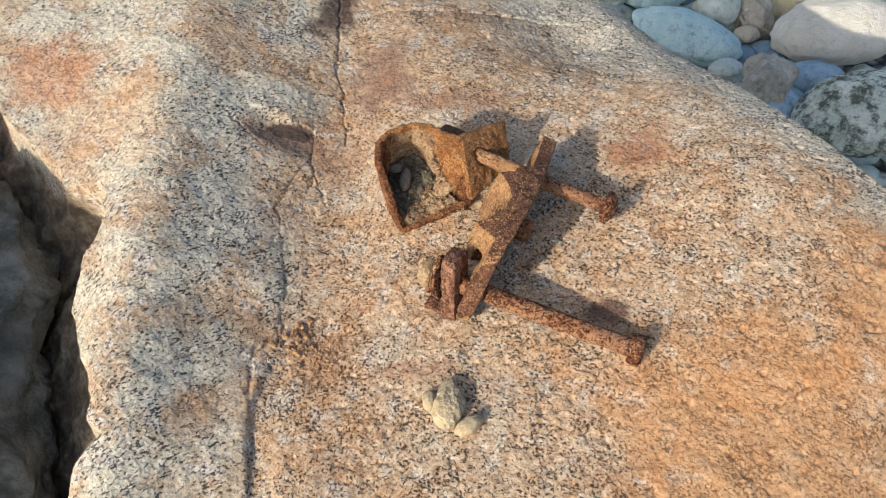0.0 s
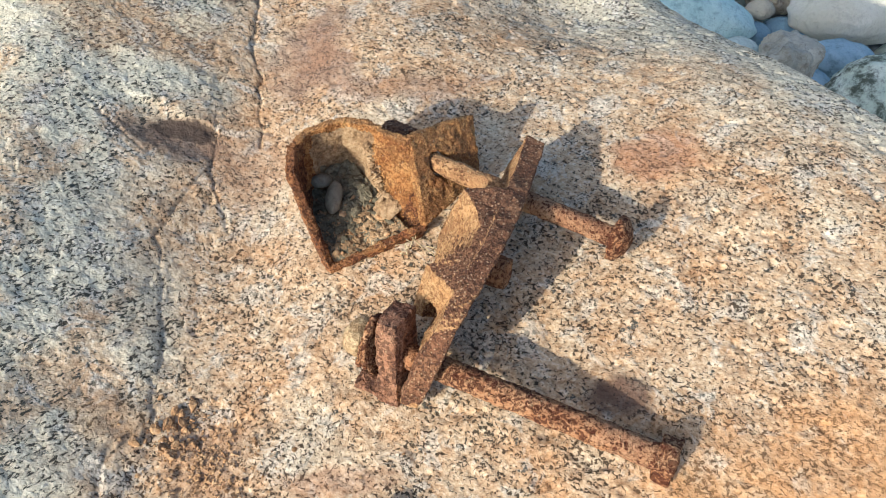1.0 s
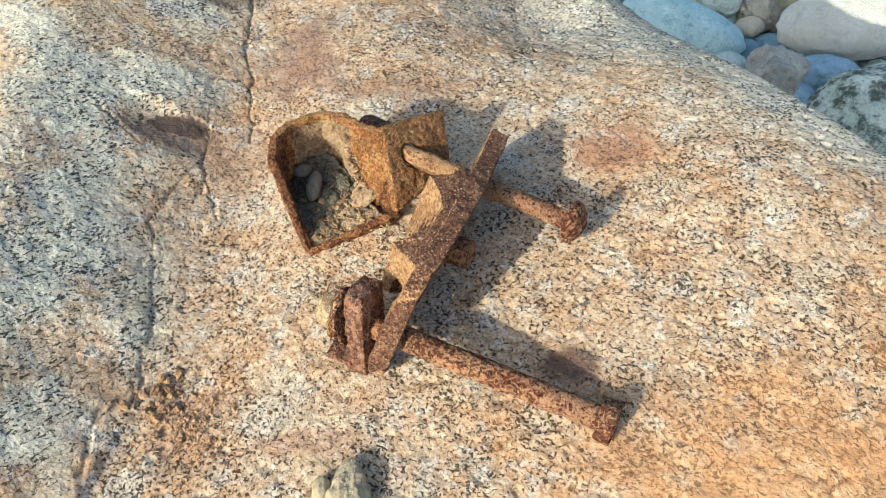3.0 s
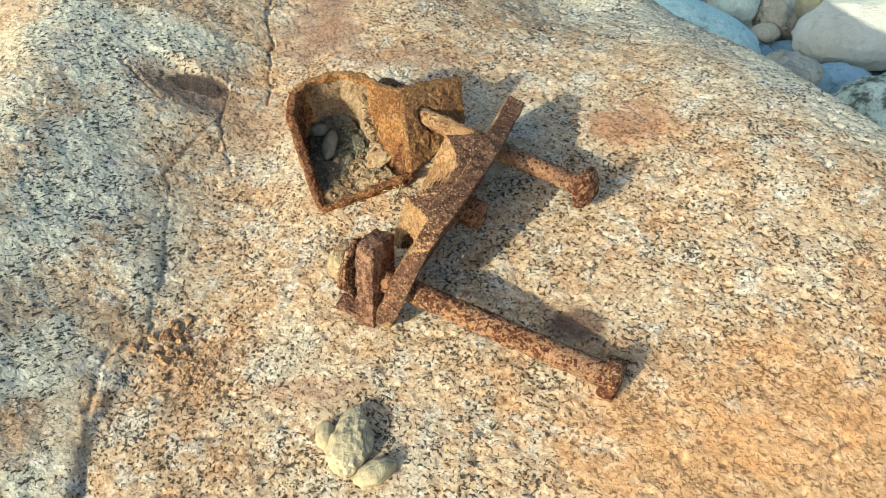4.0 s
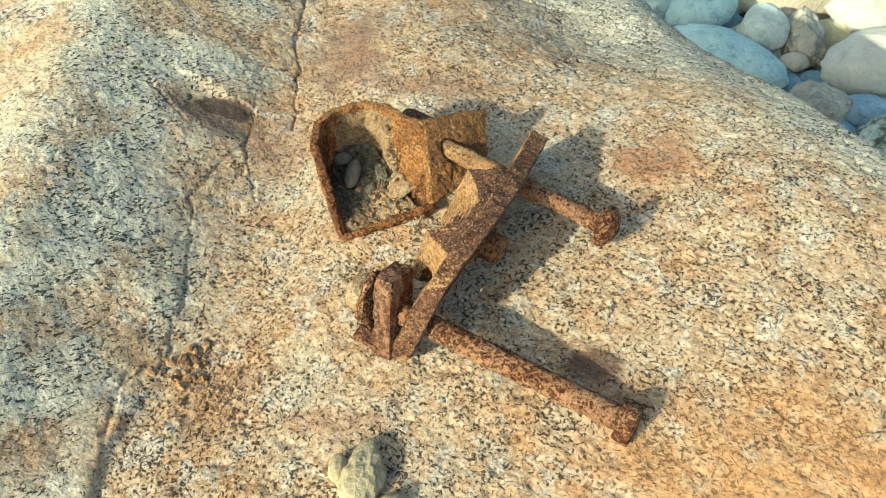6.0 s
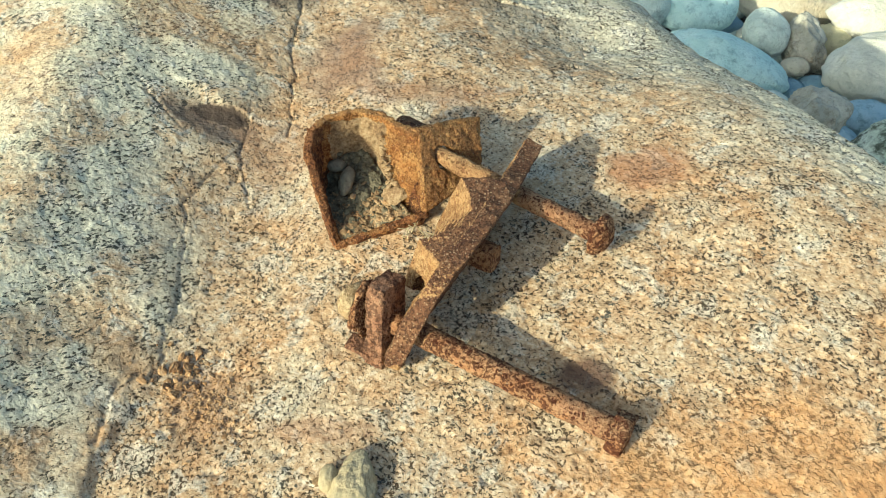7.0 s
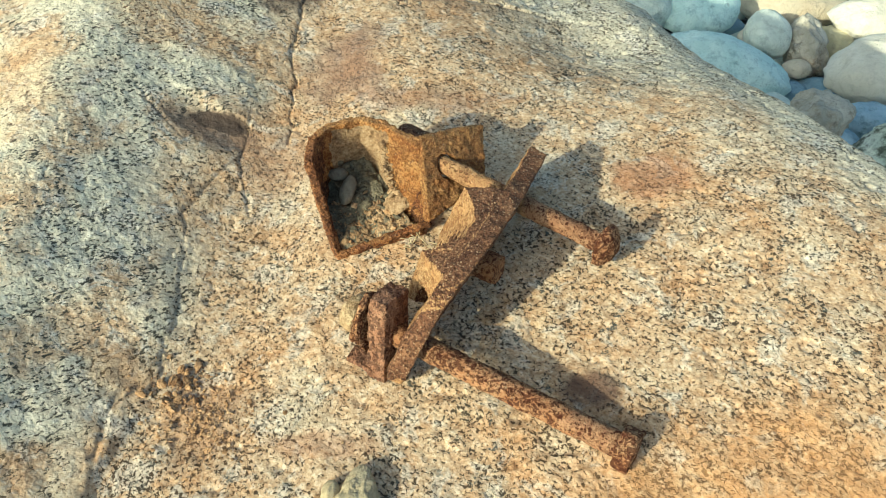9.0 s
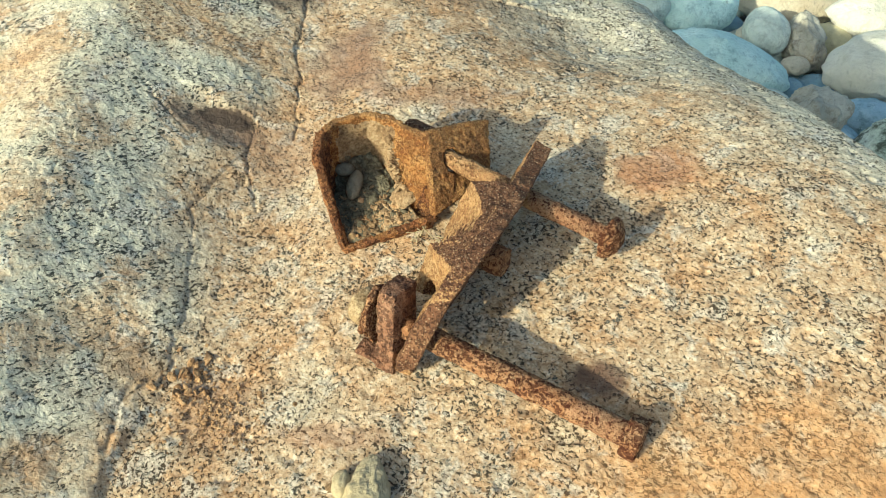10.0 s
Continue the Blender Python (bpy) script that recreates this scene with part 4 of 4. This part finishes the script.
def in_socket(cx, cy, rx, ry):
    def place(rnd, r):
        while True:
            x, y = rnd.gauss(cx, rx), rnd.gauss(cy, ry)
            inside = in_loop(x, y, 0.006)
            if inside:
                return (x, y, heap_top(x, y) + r * 0.2)
    return place


def on_rock(cx, cy, rx, ry):
    def place(rnd, r):
        x, y = rnd.gauss(cx, rx), rnd.gauss(cy, ry)
        return (x, y, rest(x, y) + r * 0.3)
    return place


crumbs("soil_clods", 380, in_socket(-0.035, 0.660, 0.024, 0.020), 0.0010, 0.0060, 21, SOIL_GREY, "broken grey soil clods in the socket", "soil")
crumbs("soil_crumbs", 520, in_socket(-0.010, 0.624, 0.026, 0.013), 0.0007, 0.0036, 22, SOIL_TAN, "dry tan soil crumbs along the socket lip", "soil")
crumbs("leaf_bits", 26, in_socket(-0.018, 0.616, 0.022, 0.012), 0.0018, 0.0048, 28, CRUMB, "dark brown bits of dead leaf on the soil", "leaf litter")
loose("soil_lump", (0.003, 0.640, 0.054), (0.0125, 0.0110, 0.0050), 25, SOIL_TAN, "crusted tan lump of dried soil", "soil", turn=(28, -12, 0), rough=0.5, chip=0.8, detail=5)
crumbs("rust_crumbs", 520, on_rock(-0.126, 0.430, 0.021, 0.018), 0.0007, 0.0030, 23, CRUMB, "loose crumbs of rust and grit on the granite", "grit")
crumbs("rust_crumbs", 130, on_rock(-0.155, 0.463, 0.012, 0.014), 0.0010, 0.0055, 29, CRUMB, "brown crumbs lying along the crack", "grit")
crumbs("grit", 45, on_rock(-0.018, 0.358, 0.010, 0.020), 0.0008, 0.0040, 24, SOIL_TAN, "tan grit around the stones", "grit")
crumbs("grit", 60, on_rock(0.010, 0.450, 0.050, 0.020), 0.0006, 0.0022, 26, CRUMB, "scattered brown grit below the clamp", "grit")

# dry fibres caught under the socket
rnd = random.Random(8)
fibres = []
for k in range(9):
    a = Vector((0.030 + rnd.uniform(-0.012, 0.016), 0.606 + rnd.uniform(-0.010, 0.006), 0.0))
    a.z = rest(a.x, a.y) + 0.002
    b = a + Vector((rnd.uniform(-0.012, 0.012), rnd.uniform(-0.012, 0.012), rnd.uniform(0.001, 0.008)))
    c = b + Vector((rnd.uniform(-0.010, 0.010), rnd.uniform(-0.008, 0.008), rnd.uniform(-0.003, 0.003)))
    fibres += [rod(a, b, 0.0005, 5), rod(b, c, 0.0004, 5)]
straw = part("dry_fibres", joined(*fibres), STRAW)
tagged(straw, "few dry straw fibres caught under the socket", "straw", kind="stuff")

# smaller shingle between the cobbles
rnd = random.Random(31)
shingle = []
for k in range(1100):
    x, y = rnd.uniform(0.1, 2.0), rnd.uniform(1.25, 3.0)
    if k >= 420:
        x, y = rnd.gauss(0.6, 1.5), rnd.gauss(1.5, 1.4)
    r = rnd.uniform(0.015, 0.055)
    bm = pebble((r, r * rnd.uniform(0.7, 1.0), r * rnd.uniform(0.5, 0.75)), 5000 + k, 0.12, 0.3, 2, (rnd.uniform(-20, 20), rnd.uniform(-20, 20), rnd.uniform(0, 360)))
    bmesh.ops.translate(bm, verts=bm.verts, vec=(x, y, GROUND + r * 0.35))
    shingle.append(bm)
tagged(part("shingle", joined(*shingle), COBBLES["grey"]), "small grey shingle between the cobbles", "shingle", kind="stuff")


def along_lip(rnd, r):
    f = rnd.random()
    return (-0.013 + 0.013 * f + rnd.gauss(0, 0.0020), 0.668 - 0.026 * f + rnd.gauss(0, 0.0015), 0.098 - 0.048 * f + rnd.gauss(0, 0.003))


crumbs("mud_flakes", 150, along_lip, 0.0010, 0.0048, 27, SOIL_TAN, "cracked flakes of dried mud on the socket wall", "soil")
